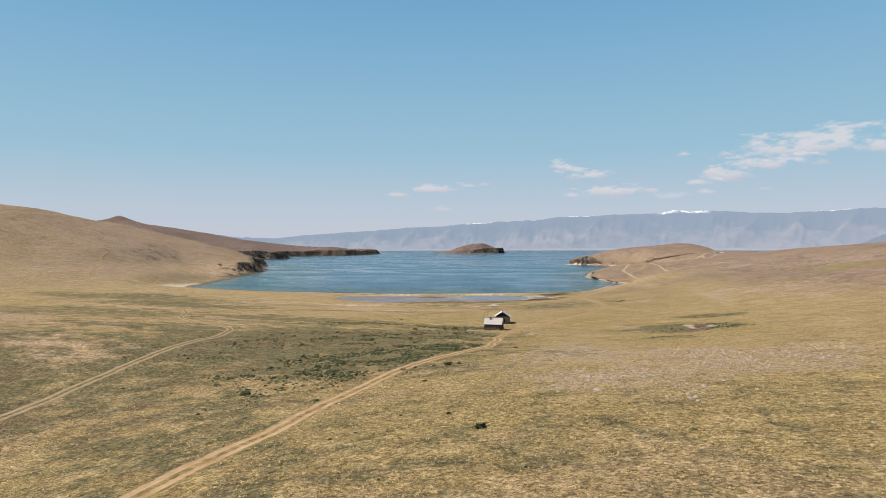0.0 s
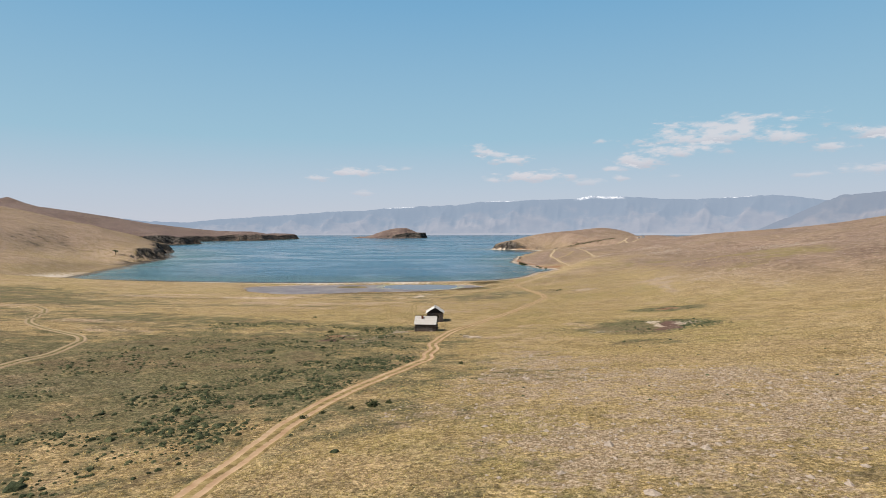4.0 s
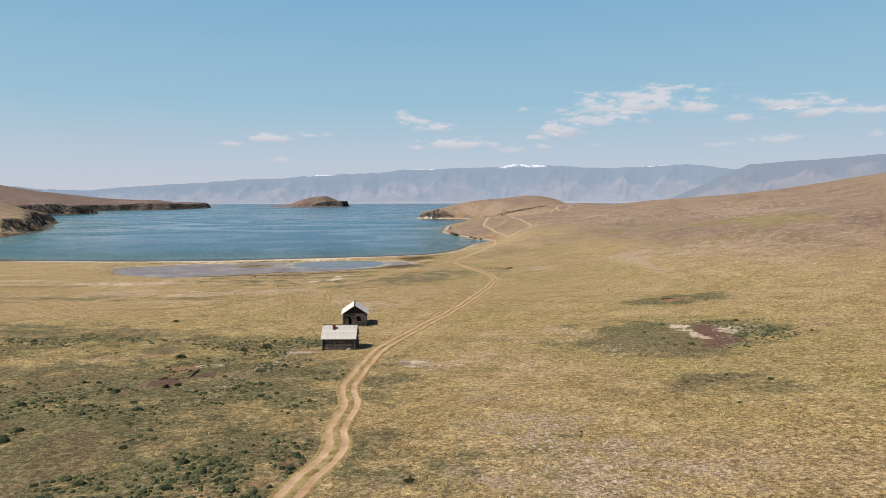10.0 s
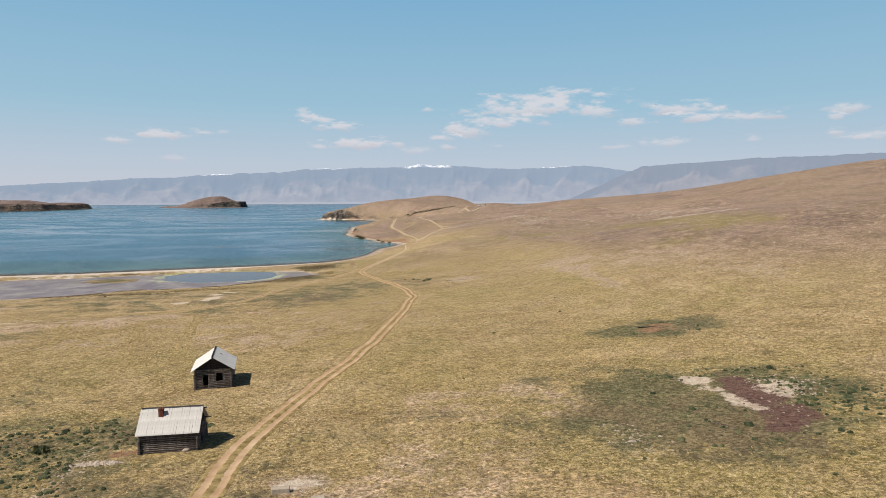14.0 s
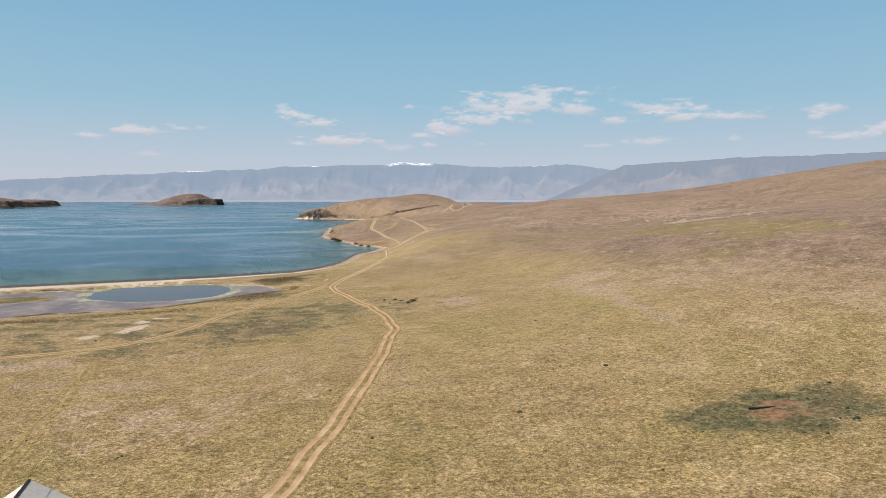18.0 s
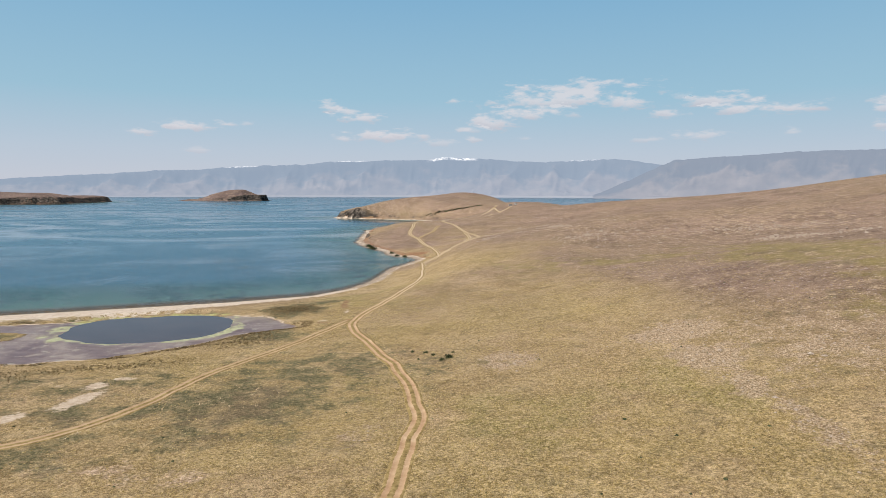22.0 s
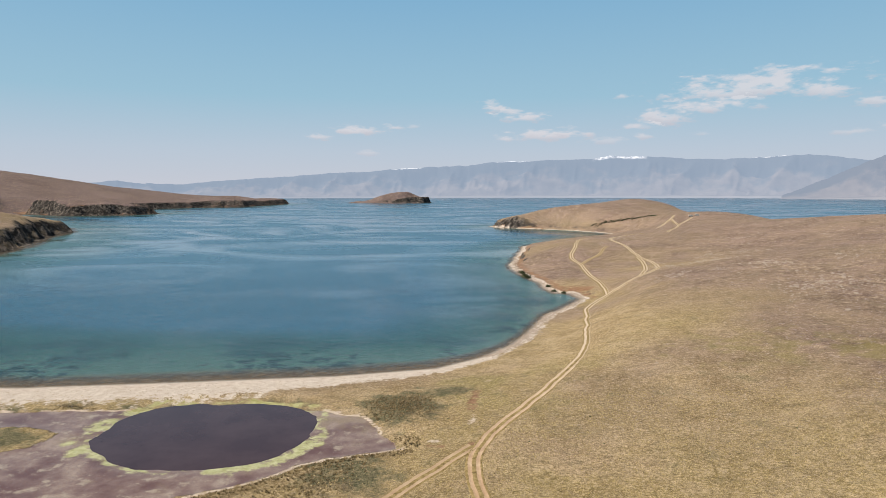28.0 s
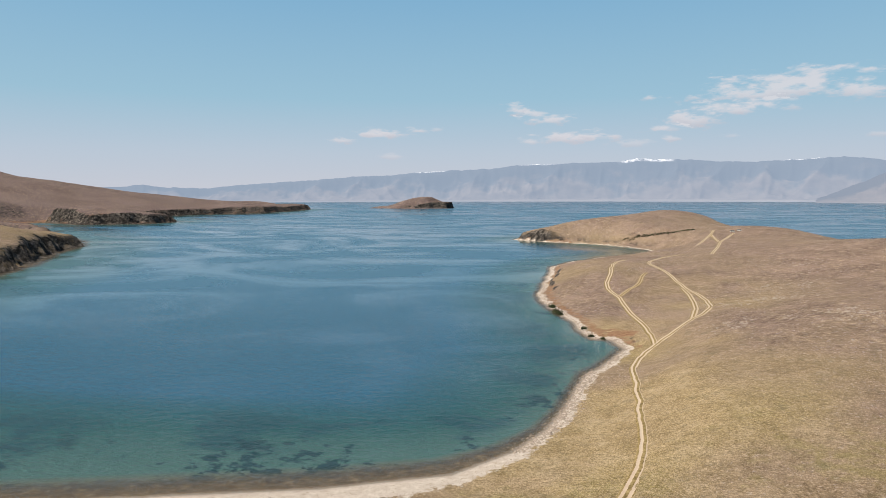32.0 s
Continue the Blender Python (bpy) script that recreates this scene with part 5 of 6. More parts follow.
def off_road(x, y, reach=1.7):
    ok = np.ones(x.shape, bool)
    for line in ROADS:
        ok &= segment_field(x, y, line, False)[0] > reach
    for hx, hy in ((-55.0, 202.7), (-58.5, 228.5)):
        ok &= np.hypot(x - hx, y - hy) > 4.2
    return ok


def blades(name, x, y, count, height, width, spread, material, label, category, rng, z=None):
    """Tufts of leaning triangular blades, count to a tuft."""
    n = len(x)
    z = ground_z(x, y) if z is None else z
    size = rng.uniform(0.6, 1.4, n)
    a = rng.uniform(0, 2 * np.pi, (n, count))
    lean = rng.uniform(0.3, 1.0, (n, count)) * spread * size[:, None]
    h = height * size[:, None] * rng.uniform(0.6, 1.1, (n, count))
    w = width * size[:, None] * rng.uniform(0.7, 1.3, (n, count))
    cx, cy = x[:, None] + np.cos(a) * lean * 0.35, y[:, None] + np.sin(a) * lean * 0.35
    sx, sy = -np.sin(a) * w / 2, np.cos(a) * w / 2
    zz = np.broadcast_to(z[:, None], a.shape)
    co = np.stack([np.stack([cx - sx, cy - sy, zz - 0.03], -1), np.stack([cx + sx, cy + sy, zz - 0.03], -1),
                   np.stack([cx + np.cos(a) * lean, cy + np.sin(a) * lean, zz + h], -1)], 2).reshape(-1, 3)
    tris = len(co) // 3
    me = bpy.data.meshes.new(name)
    me.vertices.add(len(co))
    me.vertices.foreach_set("co", co.astype(np.float32).ravel())
    me.loops.add(len(co))
    me.loops.foreach_set("vertex_index", np.arange(len(co), dtype=np.int32))
    me.polygons.add(tris)
    me.polygons.foreach_set("loop_start", np.arange(0, len(co), 3, dtype=np.int32))
    me.update(calc_edges=True)
    me.materials.append(material)
    tone = np.clip(rng.normal(0.52, 0.24, (n, 1)) + rng.normal(0, 0.12, (n, count)), 0, 1)
    paint(me, "tone", np.repeat(tone.ravel(), 3))
    return tagged(new(name, me), label, category, kind="stuff")


def grass():
    rng = np.random.default_rng(4)
    x, y = rng.uniform(-125, 70, 520000), rng.uniform(24, 430, 520000)
    keep = rng.uniform(0, 1, len(x)) < 0.9 * np.exp(-np.abs(x + 32) / 55)
    keep &= fbm(x, y, 7, 3, 21) + rng.uniform(-0.9, 0.9, len(x)) > -0.25
    x, y = x[keep], y[keep]
    mask = (flat_distance(x, y) < -2) & (blobs(x, y, CLAY + DUNG + SALT) < 0.3) & off_road(x, y)
    mask &= (blobs(x, y, GREEN) < rng.uniform(0.2, 1.0, len(x))) & (blobs(x, y, STONY) < rng.uniform(0.3, 1.1, len(x)))
    mask &= shore_distance(x, y) > 13 + 11 * smooth(-x, 70, 95)
    blades("grass", x[mask], y[mask], 4, 0.10, 0.14, 0.20, STRAW, "short dry straw-coloured steppe grass", "grass", rng)


def reeds():
    rng = np.random.default_rng(5)
    x, y = [], []
    for bx, by, rx, ry, turn, n in ((-146, 188, 15, 4, 30, 1500), (-132, 174, 8, 3, 10, 600), (-192, 303, 24, 5, 20, 2400),
                                    (-146, 278, 13, 4, 12, 1200), (-120, 292, 16, 4, 10, 900), (-225, 285, 20, 5, 0, 1400),
                                    (-66, 335, 15, 10, 20, 160), (-85, 318, 8, 5, 0, 120), (-52, 362, 8, 14, 0, 90)):
        a, r = rng.uniform(0, 2 * np.pi, n), np.sqrt(rng.uniform(0, 1, n)) * rng.uniform(0.7, 1.15, n)
        u, v, c, s = rx * r * np.cos(a), ry * r * np.sin(a), math.cos(radians(turn)), math.sin(radians(turn))
        x.append(bx + u * c - v * s)
        y.append(by + u * s + v * c)
    x, y = np.concatenate(x), np.concatenate(y)
    blades("reeds", x[::5], y[::5], 5, 0.24, 0.16, 0.36, REED, "pale dry reeds standing in wet hollows", "reeds", rng)


def sedge():
    rng = np.random.default_rng(6)
    x, y = rng.uniform(-150, -55, 60000), rng.uniform(325, 445, 60000)
    spots = [(-73, 421, 8, 8, 20, 1.1), (-78, 385, 12, 9, 40, 0.7), (-105, 354, 26, 4, 20, 0.5), (-125, 345, 20, 4, 10, 0.5), (-150, 424, 40, 2.5, 12, 0.8), (-100, 435, 30, 2.5, 22, 0.9)]
    keep = (blobs(x, y, spots) > rng.uniform(0.1, 1.0, len(x))) & off_road(x, y)
    keep |= (flat_distance(x, y) < -0.8) & (flat_distance(x, y) > -4) & (fbm(x, y, 9, 3, 23) > -0.1) & (y < 405)
    keep &= (flat_distance(x, y) < -0.8) & (shore_distance(x, y) > 12) & off_road(x, y)
    blades("sedge", x[keep], y[keep], 6, 0.24, 0.15, 0.26, SEDGE, "brown sedge tussocks round the salt pond", "sedge", rng)


def mounds(name, x, y, radius, label, category, rng):
    """Low leafy cushions, each an uneven dome."""
    n = len(x)
    r = radius * rng.lognormal(0, 0.42, n)
    a = np.arange(6) * np.pi / 3
    unit = np.concatenate([np.stack([np.cos(a), np.sin(a), a * 0 - 0.10], 1), np.stack([0.74 * np.cos(a + 0.5), 0.74 * np.sin(a + 0.5), a * 0 + 0.42], 1), [(0, 0, 0.62)]])
    v = unit[None] * rng.uniform(0.68, 1.32, (n, 13, 3)) * r[:, None, None]
    turn = rng.uniform(0, 2 * np.pi, (n, 1))
    co = np.stack([v[..., 0] * np.cos(turn) - v[..., 1] * np.sin(turn) + x[:, None], v[..., 0] * np.sin(turn) + v[..., 1] * np.cos(turn) + y[:, None],
                   v[..., 2] + ground_z(x, y)[:, None]], -1)
    k = np.arange(6)
    low, up = np.stack([k, (k + 1) % 6, 6 + k], 1), np.stack([(k + 1) % 6, 6 + (k + 1) % 6, 6 + k], 1)
    tri = np.concatenate([low, up, np.stack([6 + k, 6 + (k + 1) % 6, k * 0 + 12], 1)])
    ob = mesh_object(name, co.reshape(-1, 3), (tri[None] + 13 * np.arange(n)[:, None, None]).reshape(-1, 3), CUSHION)
    paint(ob.data, "tone", np.clip(np.repeat(rng.normal(0.5, 0.22, n), 13) + rng.normal(0, 0.16, 13 * n), 0, 1))
    return tagged(ob, label, category, kind="stuff")


def shrub_field():
    rng = np.random.default_rng(7)
    x, y = rng.uniform(-120, -38, 90000), rng.uniform(55, 215, 90000)
    spots = [(-54, 108, 10, 28, 0, 1.0), (-50, 138, 8, 24, 0, 1.0), (-70, 160, 22, 40, 10, 0.45), (-85, 200, 30, 12, 10, 0.5),
             (-62, 92, 16, 14, 0, 0.5), (-95, 130, 22, 40, 0, 0.25), (-66, 190, 8, 18, -20, 0.5), (-65, 206, 7, 9, 0, 0.5), (-60, 125, 16, 42, 0, 0.55)]
    keep = blobs(x, y, spots, 0.5) * smooth(fbm(x, y, 5, 3, 66), -0.6, 0.5) > rng.uniform(0.10, 1.5, len(x))
    keep &= off_road(x, y, 1.7)
    x2, y2 = rng.uniform(-12, 24, 9000), rng.uniform(165, 258, 9000)
    edge = [(14, 203, 5, 9, 10, 1.6), (10, 216, 7, 2.5, -10, 1.6), (3, 200, 8, 10, 0, 0.5), (12, 200, 8, 9, 0, 1.0), (2, 216, 4, 3, 0, 0.9), (4, 196, 12, 6, 0, 0.5), (14, 246, 9, 6, 0, 0.6), (0, 173, 7, 6, 0, 0.4), (17, 207, 3, 8, 20, 1.0)]
    k2 = (blobs(x2, y2, edge, 0.5) > rng.uniform(0.2, 2.4, 9000)) & (blobs(x2, y2, DUNG + CLAY) < 0.4)
    x, y = np.concatenate([x[keep], x2[k2]]), np.concatenate([y[keep], y2[k2]])
    x3, y3 = rng.uniform(-130, 60, 700), rng.uniform(40, 430, 700)
    k3 = off_road(x3, y3, 2.0) & (flat_distance(x3, y3) < -3) & (shore_distance(x3, y3) > 16)
    mounds("shrubs", x3[k3], y3[k3], 0.13, "tiny dark tufts scattered over dry grass", "shrubs", rng)
    mounds("shrubs", x, y, 0.185, "low dark green wormwood shrubs dotting the field", "shrubs", rng)


grass()
reeds()
sedge()
shrub_field()


def single_shrub(x, y, radius, label, seed):
    rng = np.random.default_rng(seed)
    root = new("shrub")
    z = float(ground_z(np.array([x]), np.array([y]))[0])
    root.matrix_world = pose(x, y, z)
    n = 240
    a, b = rng.uniform(0, 2 * np.pi, n), np.arccos(rng.uniform(0.05, 1, n))
    lump = 1 + 0.25 * np.sin(3 * a + seed) + 0.15 * np.sin(5 * a)
    r = radius * lump * rng.uniform(0.55, 1.0, n)
    c = np.stack([r * np.sin(b) * np.cos(a), r * np.sin(b) * np.sin(a), 0.7 * r * np.cos(b)], 1)
    s = radius * 0.26
    co = (c[:, None, :] + rng.uniform(-s, s, (n, 3, 3))).reshape(-1, 3)
    co[:, 2] = np.maximum(co[:, 2], -0.02)
    leaves = mesh_object("foliage", co, np.arange(3 * n).reshape(-1, 3), LEAF, root)
    paint(leaves.data, "tone", np.repeat(np.clip(rng.normal(0.5, 0.25, n), 0, 1), 3))
    for k in range(4):
        bm = bmesh.new()
        bmesh.ops.create_cone(bm, cap_ends=True, segments=6, radius1=radius * 0.05, radius2=radius * 0.015, depth=radius * 0.9)
        ob = part("stem", bm, BOARDS, root)
        ob.matrix_local = pose(0, 0, 0, 0, 28, 90 * k + 20) @ pose(0, 0, radius * 0.38)
    return tagged(root, label, "shrub", "lone shrubs on the steppe")


for k, (sx, sy, sr) in enumerate(((-36.8, 105, 0.75), (-43, 99.5, 0.5), (-41.5, 101.5, 0.35), (-38.8, 103.5, 0.4), (-35.2, 106.5, 0.4), (-33.4, 142, 0.45),
                                  (-16.8, 57, 0.55), (-22, 63, 0.3), (-99, 228, 0.6), (-78, 191, 0.8), (-70, 172.2, 0.5), (-69, 173.4, 0.45), (-68, 202, 0.9), (-71, 199, 0.6))):
    single_shrub(sx, sy, sr, "small dark green shrub in dry grass", 100 + k)
for k, (sx, sy, sr) in enumerate(((-30, 360, 0.6), (-28.3, 357.5, 0.5), (-25, 354, 0.9), (-33, 362, 0.5), (-26.5, 352.5, 0.6), (-31.5, 355, 0.35), (-24, 358, 0.4))):
    single_shrub(sx, sy, sr, "dark green shrub beside the dirt track", 130 + k)
for k, (sx, sy, sr) in enumerate(((-76, 668, 2.2), (-72, 655, 2.6), (-70, 650, 1.8), (-56, 617, 1.5), (-52, 603, 1.4), (-47, 600, 1.2))):
    single_shrub(sx, sy, sr, "green bush on the lake bank", 150 + k)


def stone_material():
    m = Mat("lichen_grey_stone", 0.9, 0.15)
    oi = m.n("ShaderNodeObjectInfo")
    col = m.ramp(m.noise(4, 5, 0.7), (0.32, (0.260, 0.200, 0.165)), (0.55, (0.450, 0.372, 0.315)), (0.75, (0.620, 0.540, 0.470)))
    col = m.mix(m.math("MULTIPLY", oi.outputs["Random"], 0.4), col, (0.300, 0.235, 0.185))
    return m.finish(col, m.bump(m.noise(12, 4, 0.65), 0.5, 0.03))


STONE = stone_material()


def stone_mesh(seed):
    rnd = random.Random(seed)
    bm = bmesh.new()
    bmesh.ops.create_icosphere(bm, subdivisions=2, radius=1)
    for v in bm.verts:
        k = 1 + 0.28 * noise.noise(v.co * 1.3 + Vector((seed * 3.1, 0, 0))) + 0.12 * noise.noise(v.co * 3.7 + Vector((0, seed * 1.7, 0)))
        v.co = Vector((v.co.x * k, v.co.y * k * rnd.uniform(0.58, 0.62), v.co.z * k * 0.34))
    me = bpy.data.meshes.new("stone")
    bm.to_mesh(me)
    bm.free()
    me.materials.append(STONE)
    return me


STONES = [stone_mesh(k) for k in range(6)]


def stone(x, y, size, rnd, group, label="pale flat stone half sunk in the turf"):
    ob = new("stone", STONES[rnd.randrange(6)])
    z = float(ground_z(np.array([x]), np.array([y]))[0])
    ob.matrix_world = pose(x, y, z + size * 0.10, rnd.uniform(-8, 8), rnd.uniform(-8, 8), rnd.uniform(0, 360)) @ Matrix.Diagonal((size, size, size, 1))
    return tagged(ob, label, "stone", group)


def stones():
    rnd = random.Random(9)
    for sx, sy, n, reach, size in ((-23, 153.6, 4, 1.2, 0.5), (1.5, 68, 4, 1.6, 0.6), (-4, 94, 6, 3, 0.45), (-13, 125, 5, 3, 0.45), (0.5, 70, 3, 1.5, 0.5),
                                   (24, 100, 3, 2, 0.6), (15, 57, 4, 3, 0.6), (-15.5, 132.5, 6, 1.8, 0.65), (-14, 128, 3, 1.2, 0.5), (-5, 89, 8, 2.5, 0.55),
                                   (-14, 117, 8, 4, 0.42), (6, 108, 10, 8, 0.4), (-10.5, 201.5, 2, 0.6, 0.4), (-12, 96, 6, 4, 0.4), (10, 92, 8, 6, 0.45)):
        for _ in range(n):
            stone(sx + rnd.gauss(0, reach * 0.6), sy + rnd.gauss(0, reach * 0.6), size * rnd.uniform(0.3, 0.75), rnd, "stones on the steppe")
    for _ in range(46):
        k = rnd.uniform(0, 1)
        stone(40 + 90 * k + rnd.gauss(0, 14), 560 - 110 * k + rnd.gauss(0, 22), rnd.uniform(0.4, 1.2), rnd, "outcrops on the hillside", "weathered pale rock outcrop on the brown hillside")
    shore = np.array(SHORE_BAY, float)
    for _ in range(90):
        i = rnd.randrange(9, 22)
        k = rnd.random()
        sx, sy = shore[i] * (1 - k) + shore[i + 1] * k
        stone(sx + rnd.uniform(-1.2, 2.6), sy + rnd.uniform(-1.5, 1.5), rnd.uniform(0.25, 0.9), rnd, "stones along the water's edge", "pale boulder at the water's edge")


stones()


def chips(name, x, y, size, label, rng, lift=0.3):
    """Loose small stones, each a squat six-sided lump."""
    n = len(x)
    z = ground_z(x, y)
    unit = np.array([(1, 0, 0), (0.3, 0.8, 0), (-0.8, 0.6, 0), (-0.9, -0.5, 0), (0.4, -0.9, 0), (0, 0, 0.55), (0, 0, -0.4)])
    tri = np.array([(0, 1, 5), (1, 2, 5), (2, 3, 5), (3, 4, 5), (4, 0, 5), (1, 0, 6), (2, 1, 6), (3, 2, 6), (4, 3, 6), (0, 4, 6)])
    s = size * rng.lognormal(0, 0.45, n)
    a = rng.uniform(0, 2 * np.pi, n)
    v = unit[None] * rng.uniform(0.7, 1.3, (n, 7, 3)) * s[:, None, None]
    co = np.stack([v[..., 0] * np.cos(a)[:, None] - v[..., 1] * np.sin(a)[:, None] + x[:, None],
                   v[..., 0] * np.sin(a)[:, None] + v[..., 1] * np.cos(a)[:, None] + y[:, None],
                   v[..., 2] + z[:, None] + (s * lift * 0.3)[:, None]], -1)
    faces = (tri[None] + 7 * np.arange(n)[:, None, None]).reshape(-1, 3)
    ob = mesh_object(name, co.reshape(-1, 3), faces, STONE)
    return tagged(ob, label, "stones", kind="stuff")


def loose_stones():
    rng = np.random.default_rng(12)
    x, y = rng.uniform(-40, 60, 30000), rng.uniform(40, 370, 30000)
    keep = (blobs(x, y, STONY, 0.5) > rng.uniform(0.2, 1.6, len(x))) & off_road(x, y)
    chips("gravel", x[keep], y[keep], 0.14, "lichen-grey stone chips scattered over the turf", rng)
    shore = np.array(SHORE_BAY, float)
    i, k = rng.integers(8, 22, 5000), rng.uniform(0, 1, 5000)
    p = shore[i] * (1 - k)[:, None] + shore[i + 1] * k[:, None] + rng.normal(0, 1.6, (5000, 2)) + np.array([0.8, 0])
    chips("shingle", p[:, 0], p[:, 1], 0.20, "pale shingle along the lake shore", rng)
    x, y = rng.uniform(-14, 19, 2600), rng.uniform(190, 217, 2600)
    keep = blobs(x, y, [(12.5, 207.5, 4.0, 4.4, 20, 1.0), (9, 203, 3, 10, -5, 0.35), (-9, 197, 4, 5, 0, 0.7)], 0.4) > rng.uniform(0.1, 1.0, 2600)
    chips("rubble", x[keep], y[keep], 0.11, "whitish rubble on the old yard", rng)


loose_stones()


def hillside_rubble():
    """Weathered ledges that break through the eastern hillside in ragged lines."""
    rng = np.random.default_rng(18)
    xs, ys = [], []
    for ax, ay, bx, by, n, wide in ((-5, 581, 71, 585, 420, 7), (60, 524, 102, 528, 320, 6), (102, 528, 138, 501, 420, 6), (30, 524, 60, 540, 200, 7), (36, 770, 104, 732, 300, 10),
                                    (100, 470, 130, 452, 220, 5), (-5, 640, 40, 650, 220, 10), (-35, 760, -5, 825, 160, 10), (20, 690, 60, 700, 200, 10)):
        k = rng.uniform(0, 1, n)
        xs.append(ax + (bx - ax) * k + rng.normal(0, wide * 0.5, n))
        ys.append(ay + (by - ay) * k + rng.normal(0, wide, n))
    x, y = np.concatenate(xs), np.concatenate(ys)
    keep = fbm(x, y, 11, 3, 27) > -0.2
    x, y = np.concatenate([x[keep], x[keep] + rng.normal(0, 2, keep.sum())]), np.concatenate([y[keep], y[keep] + rng.normal(0, 4, keep.sum())])
    chips("rubble", x, y, 0.27, "pale weathered ledges and rubble on the brown hillside", rng)


hillside_rubble()


def field_rubble():
    rng = np.random.default_rng(15)
    y = rng.uniform(166, 203, 260)
    x = -62.6 + 0.5 * np.sin(y * 0.3) + rng.normal(0, 0.7, 260)
    chips("gravel", x, y, 0.09, "pale grit along an old footpath", rng)
    chips("rubble", -60.6 + rng.normal(0, 0.9, 320), 198.1 + rng.normal(0, 0.25, 320), 0.14, "whitish plaster rubble beside the cabin", rng, 0.6)


field_rubble()


def hedge():
    """Dark bushes in a row along a dip of the far hill."""
    rng = np.random.default_rng(16)
    k = rng.uniform(0, 1, 260)
    x = np.interp(k, (0, 0.3, 0.65, 1), (-42, -15, 13, 46)) + rng.normal(0, 1.2, 260)
    y = np.interp(k, (0, 0.3, 0.65, 1), (1092, 1081, 1061, 1066)) + rng.normal(0, 1.5, 260)
    keep = fbm(x, y, 7, 3, 24) > -0.15
    blades("bushes", x[keep], y[keep], 14, 0.9, 0.7, 1.0, LEAF, "dark low bushes in a row on the far hill", "bushes", rng)


hedge()


def tree(x, y, height, seed, label):
    """A small wind-bent tree: trunk, limbs and a ragged crown."""
    rng, rnd = np.random.default_rng(seed), random.Random(seed)
    root = new("tree")
    root.matrix_world = pose(x, y, float(ground_z(np.array([x]), np.array([y]))[0]) - 0.1)
    bm = bmesh.new()
    bmesh.ops.create_cone(bm, cap_ends=True, segments=8, radius1=height * 0.045, radius2=height * 0.02, depth=height * 0.6)
    part("trunk", bm, BOARDS, root).matrix_local = pose(0, 0, height * 0.3)
    tips = [Vector((0, 0, height * 0.7))]
    for k in range(6):
        m = pose(0, 0, height * (0.30 + 0.05 * k), 0, rnd.uniform(35, 60), 60 * k + rnd.uniform(-20, 20))
        bm = bmesh.new()
        bmesh.ops.create_cone(bm, cap_ends=True, segments=6, radius1=height * 0.018, radius2=height * 0.006, depth=height * 0.4)
        part("limb", bm, BOARDS, root).matrix_local = m @ pose(0, 0, height * 0.2)
        tips.append(m @ Vector((0, 0, height * rnd.uniform(0.3, 0.42))))
    n = 90
    co = []
    for tip in tips:
        c = np.array(tip) + rng.normal(0, height * 0.085, (n, 1, 3)) * np.array([1.2, 1.2, 0.7])
        co.append((c + rng.uniform(-0.045, 0.045, (n, 3, 3)) * height).reshape(-1, 3))
    co = np.concatenate(co)
    leaves = mesh_object("crown", co, np.arange(len(co)).reshape(-1, 3), LEAF, root)
    paint(leaves.data, "tone", np.repeat(np.clip(rng.normal(0.45, 0.25, len(co) // 3), 0, 1), 3))
    return tagged(root, label, "tree")


tree(-512, 632, 6.5, 21, "lone small dark tree above the lake cliffs")


# ---- small left-overs round the old yards ----
def concrete_material():
    m = Mat("pale_concrete", 0.9, 0.15)
    return m.finish(m.ramp(m.noise(3, 5, 0.7), (0.3, (0.330, 0.270, 0.215)), (0.7, (0.520, 0.440, 0.360))), m.bump(m.noise(9, 4, 0.6), 0.4, 0.03))


CONCRETE = concrete_material()


def lying(name, me, x, y, turn, label, category, lift, tilt=0.0):
    ob = new(name, me)
    z = float(ground_z(np.array([x]), np.array([y]))[0])
    ob.matrix_world = pose(x, y, z + lift, tilt, 0, turn)
    return tagged(ob, label, category)


lying("concrete_block", box_mesh("concrete_block", 1.5, 0.6, 0.5, CONCRETE, 0.04), -41.4, 189.6, 8, "pale concrete block beside a sandy pit", "concrete block", 0.2)
lying("concrete_slab", box_mesh("concrete_slab", 1.1, 0.55, 0.25, CONCRETE, 0.04), -38.0, 187.6, 14, "broken pale concrete slab by a sandy pit", "concrete slab", 0.1)
lying("concrete_slab", box_mesh("concrete_slab", 1.3, 0.45, 0.22, CONCRETE, 0.04), -40.0, 187.2, -20, "broken pale concrete slab by a sandy pit", "concrete slab", 0.1, 10)
lying("plank", box_mesh("plank", 3.4, 0.22, 0.16, BOARDS, 0.02), 11.6, 248.2, 6, "grey weathered beam lying on bare earth", "beam", 0.10)
lying("plank", box_mesh("plank", 1.6, 0.16, 0.10, LOGS, 0.02), 13.4, 247.3, -30, "short grey plank lying on bare earth", "plank", 0.06)
lying("pole", log_mesh(2.6, 0.06), 0.5, 197.2, -55, "pale dry pole lying in the herbs", "pole", 0.06)
lying("beam", box_mesh("beam", 5.2, 0.20, 0.18, BOARDS, 0.02), -70.5, 180.5, 101, "dark weathered beam lying in herbs", "beam", 0.08)
lying("plank", box_mesh("plank", 1.9, 0.22, 0.08, LOGS, 0.02), -71.5, 185.6, 48, "pale grey plank lying by the old yard", "plank", 0.06)
lying("boulder", STONES[2], -53.0, 200.6, 30, "pale boulder by the cabin wall", "boulder", 0.12).scale = (0.4, 0.4, 0.6)


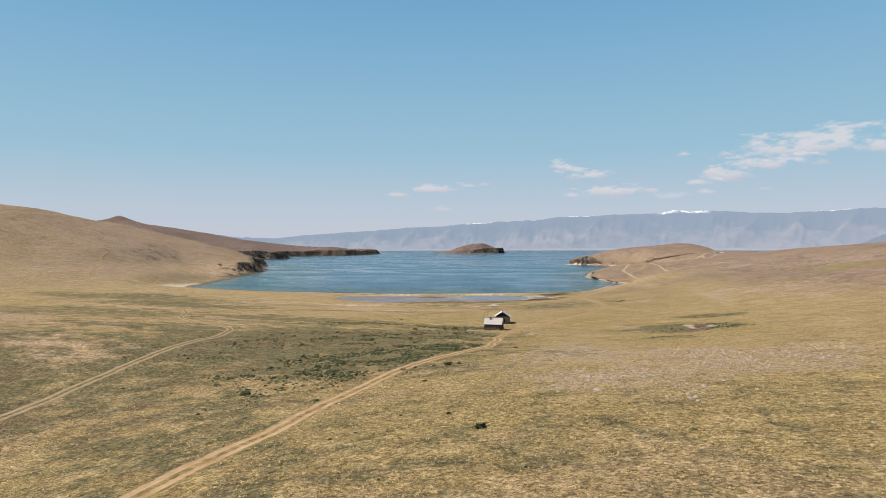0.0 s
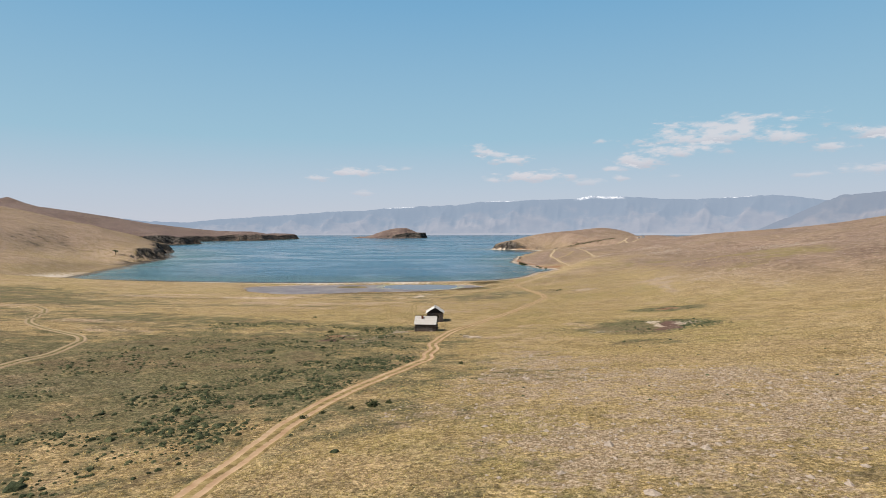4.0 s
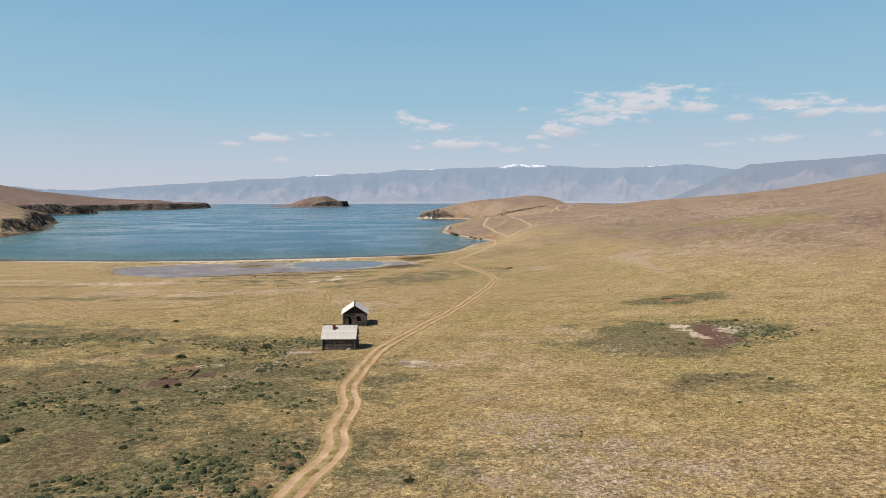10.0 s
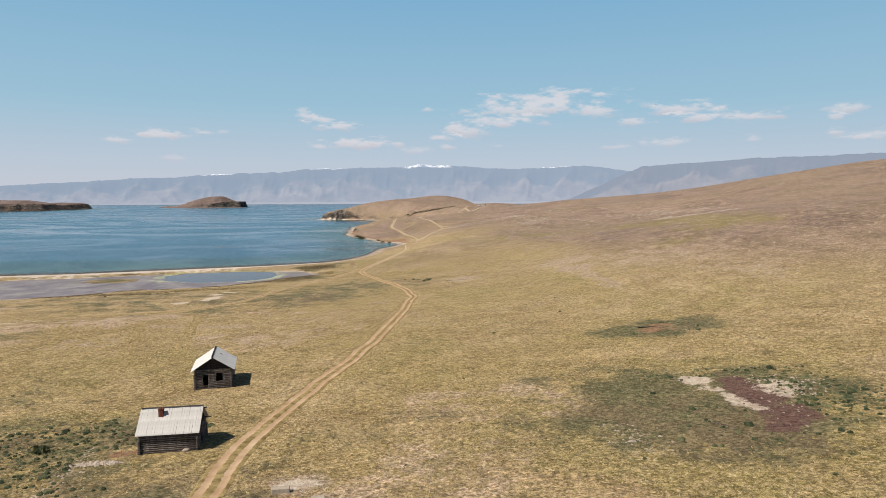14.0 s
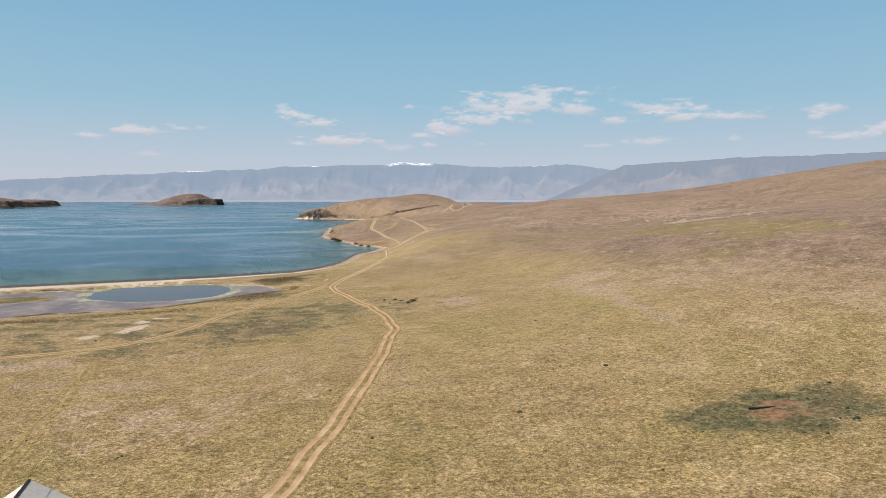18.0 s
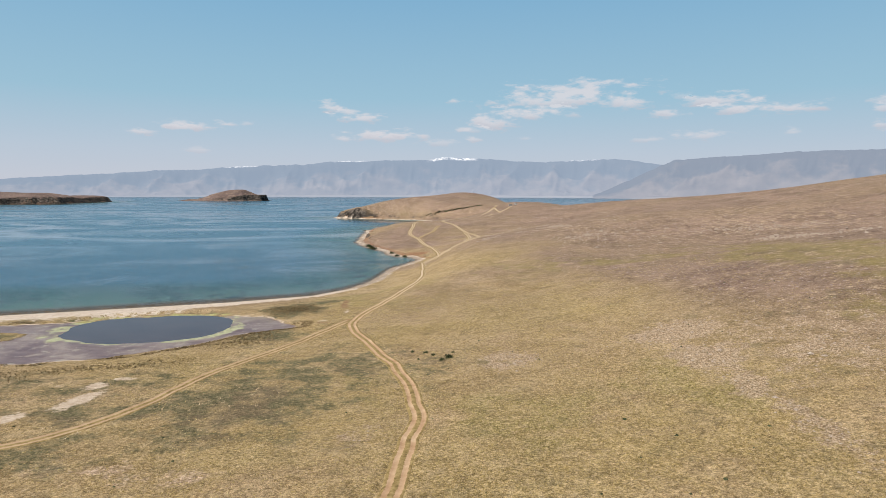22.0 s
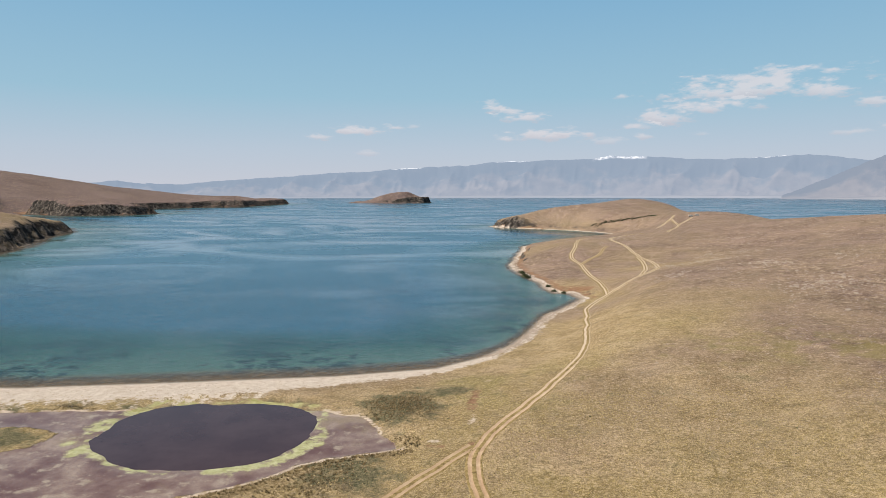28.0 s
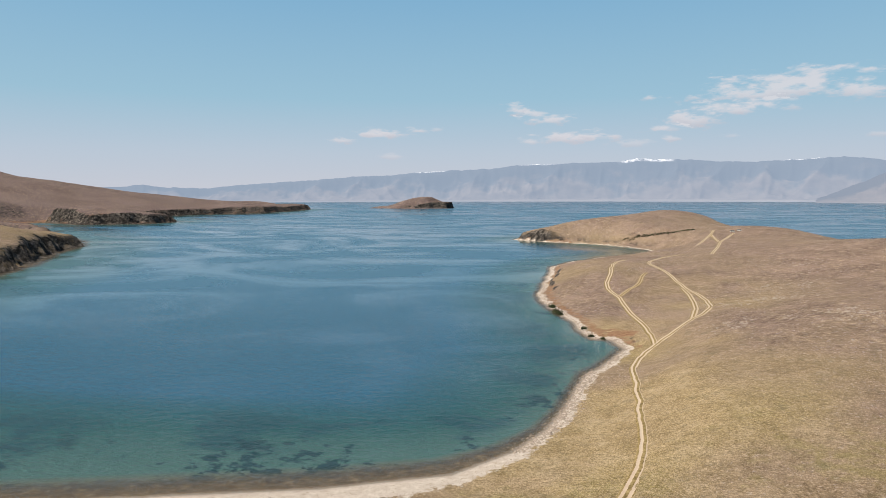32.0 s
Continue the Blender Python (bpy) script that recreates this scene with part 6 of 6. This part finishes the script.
# ---- vehicles parked on the far headland ----
def paint_material():
    m = Mat("white_car_paint", 0.35, 0.5)
    return m.finish(m.ramp(m.noise(3, 3, 0.6), (0.3, (0.70, 0.69, 0.67)), (0.7, (0.80, 0.79, 0.77))))


def plain_material(name, dark, pale, roughness):
    m = Mat(name, roughness, 0.4)
    return m.finish(m.ramp(m.noise(6, 3, 0.6), (0.3, dark), (0.7, pale)))


CAR_PAINT, CAR_GLASS = paint_material(), plain_material("dark_car_glass", (0.015, 0.017, 0.020), (0.030, 0.034, 0.040), 0.1)
TYRE = plain_material("black_tyre_rubber", (0.015, 0.015, 0.015), (0.035, 0.035, 0.035), 0.85)


def tapered(sx, sy, sz, top):
    """A box whose top is drawn in, with softened edges."""
    bm = bmesh.new()
    bmesh.ops.create_cube(bm, size=1, matrix=Matrix.Diagonal((sx, sy, sz, 1)))
    for v in bm.verts:
        if v.co.z > 0:
            v.co.x, v.co.y = v.co.x * top, v.co.y * (0.5 + 0.5 * top)
    bmesh.ops.bevel(bm, geom=bm.edges[:], offset=0.06, segments=2, affect="EDGES")
    return bm


def parked_van(x, y, turn):
    root = new("van")
    root.matrix_world = pose(x, y, float(ground_z(np.array([x]), np.array([y]))[0]) + 0.02, 0, 0, turn)
    part("body", tapered(4.4, 1.8, 0.95, 0.97), CAR_PAINT, root).matrix_local = pose(0, 0, 0.80)
    part("window_band", tapered(3.7, 1.72, 0.55, 0.90), CAR_GLASS, root, "dark window glass").matrix_local = pose(-0.2, 0, 1.48)
    part("roof", tapered(3.4, 1.62, 0.16, 0.92), CAR_PAINT, root).matrix_local = pose(-0.2, 0, 1.80)
    for wx in (-1.35, 1.35):
        for wy in (-0.82, 0.82):
            bm = bmesh.new()
            bmesh.ops.create_cone(bm, cap_ends=True, segments=16, radius1=0.34, radius2=0.34, depth=0.22)
            bmesh.ops.bevel(bm, geom=bm.edges[:], offset=0.03, segments=1, affect="EDGES")
            part("wheel", bm, TYRE, root, "black tyre").matrix_local = pose(wx, wy, 0.34, 90)
    return tagged(root, "white van parked at the end of a dirt track", "van", "vans on the headland")


parked_van(63.5, 1022, 12)
parked_van(70.0, 1024, -8)
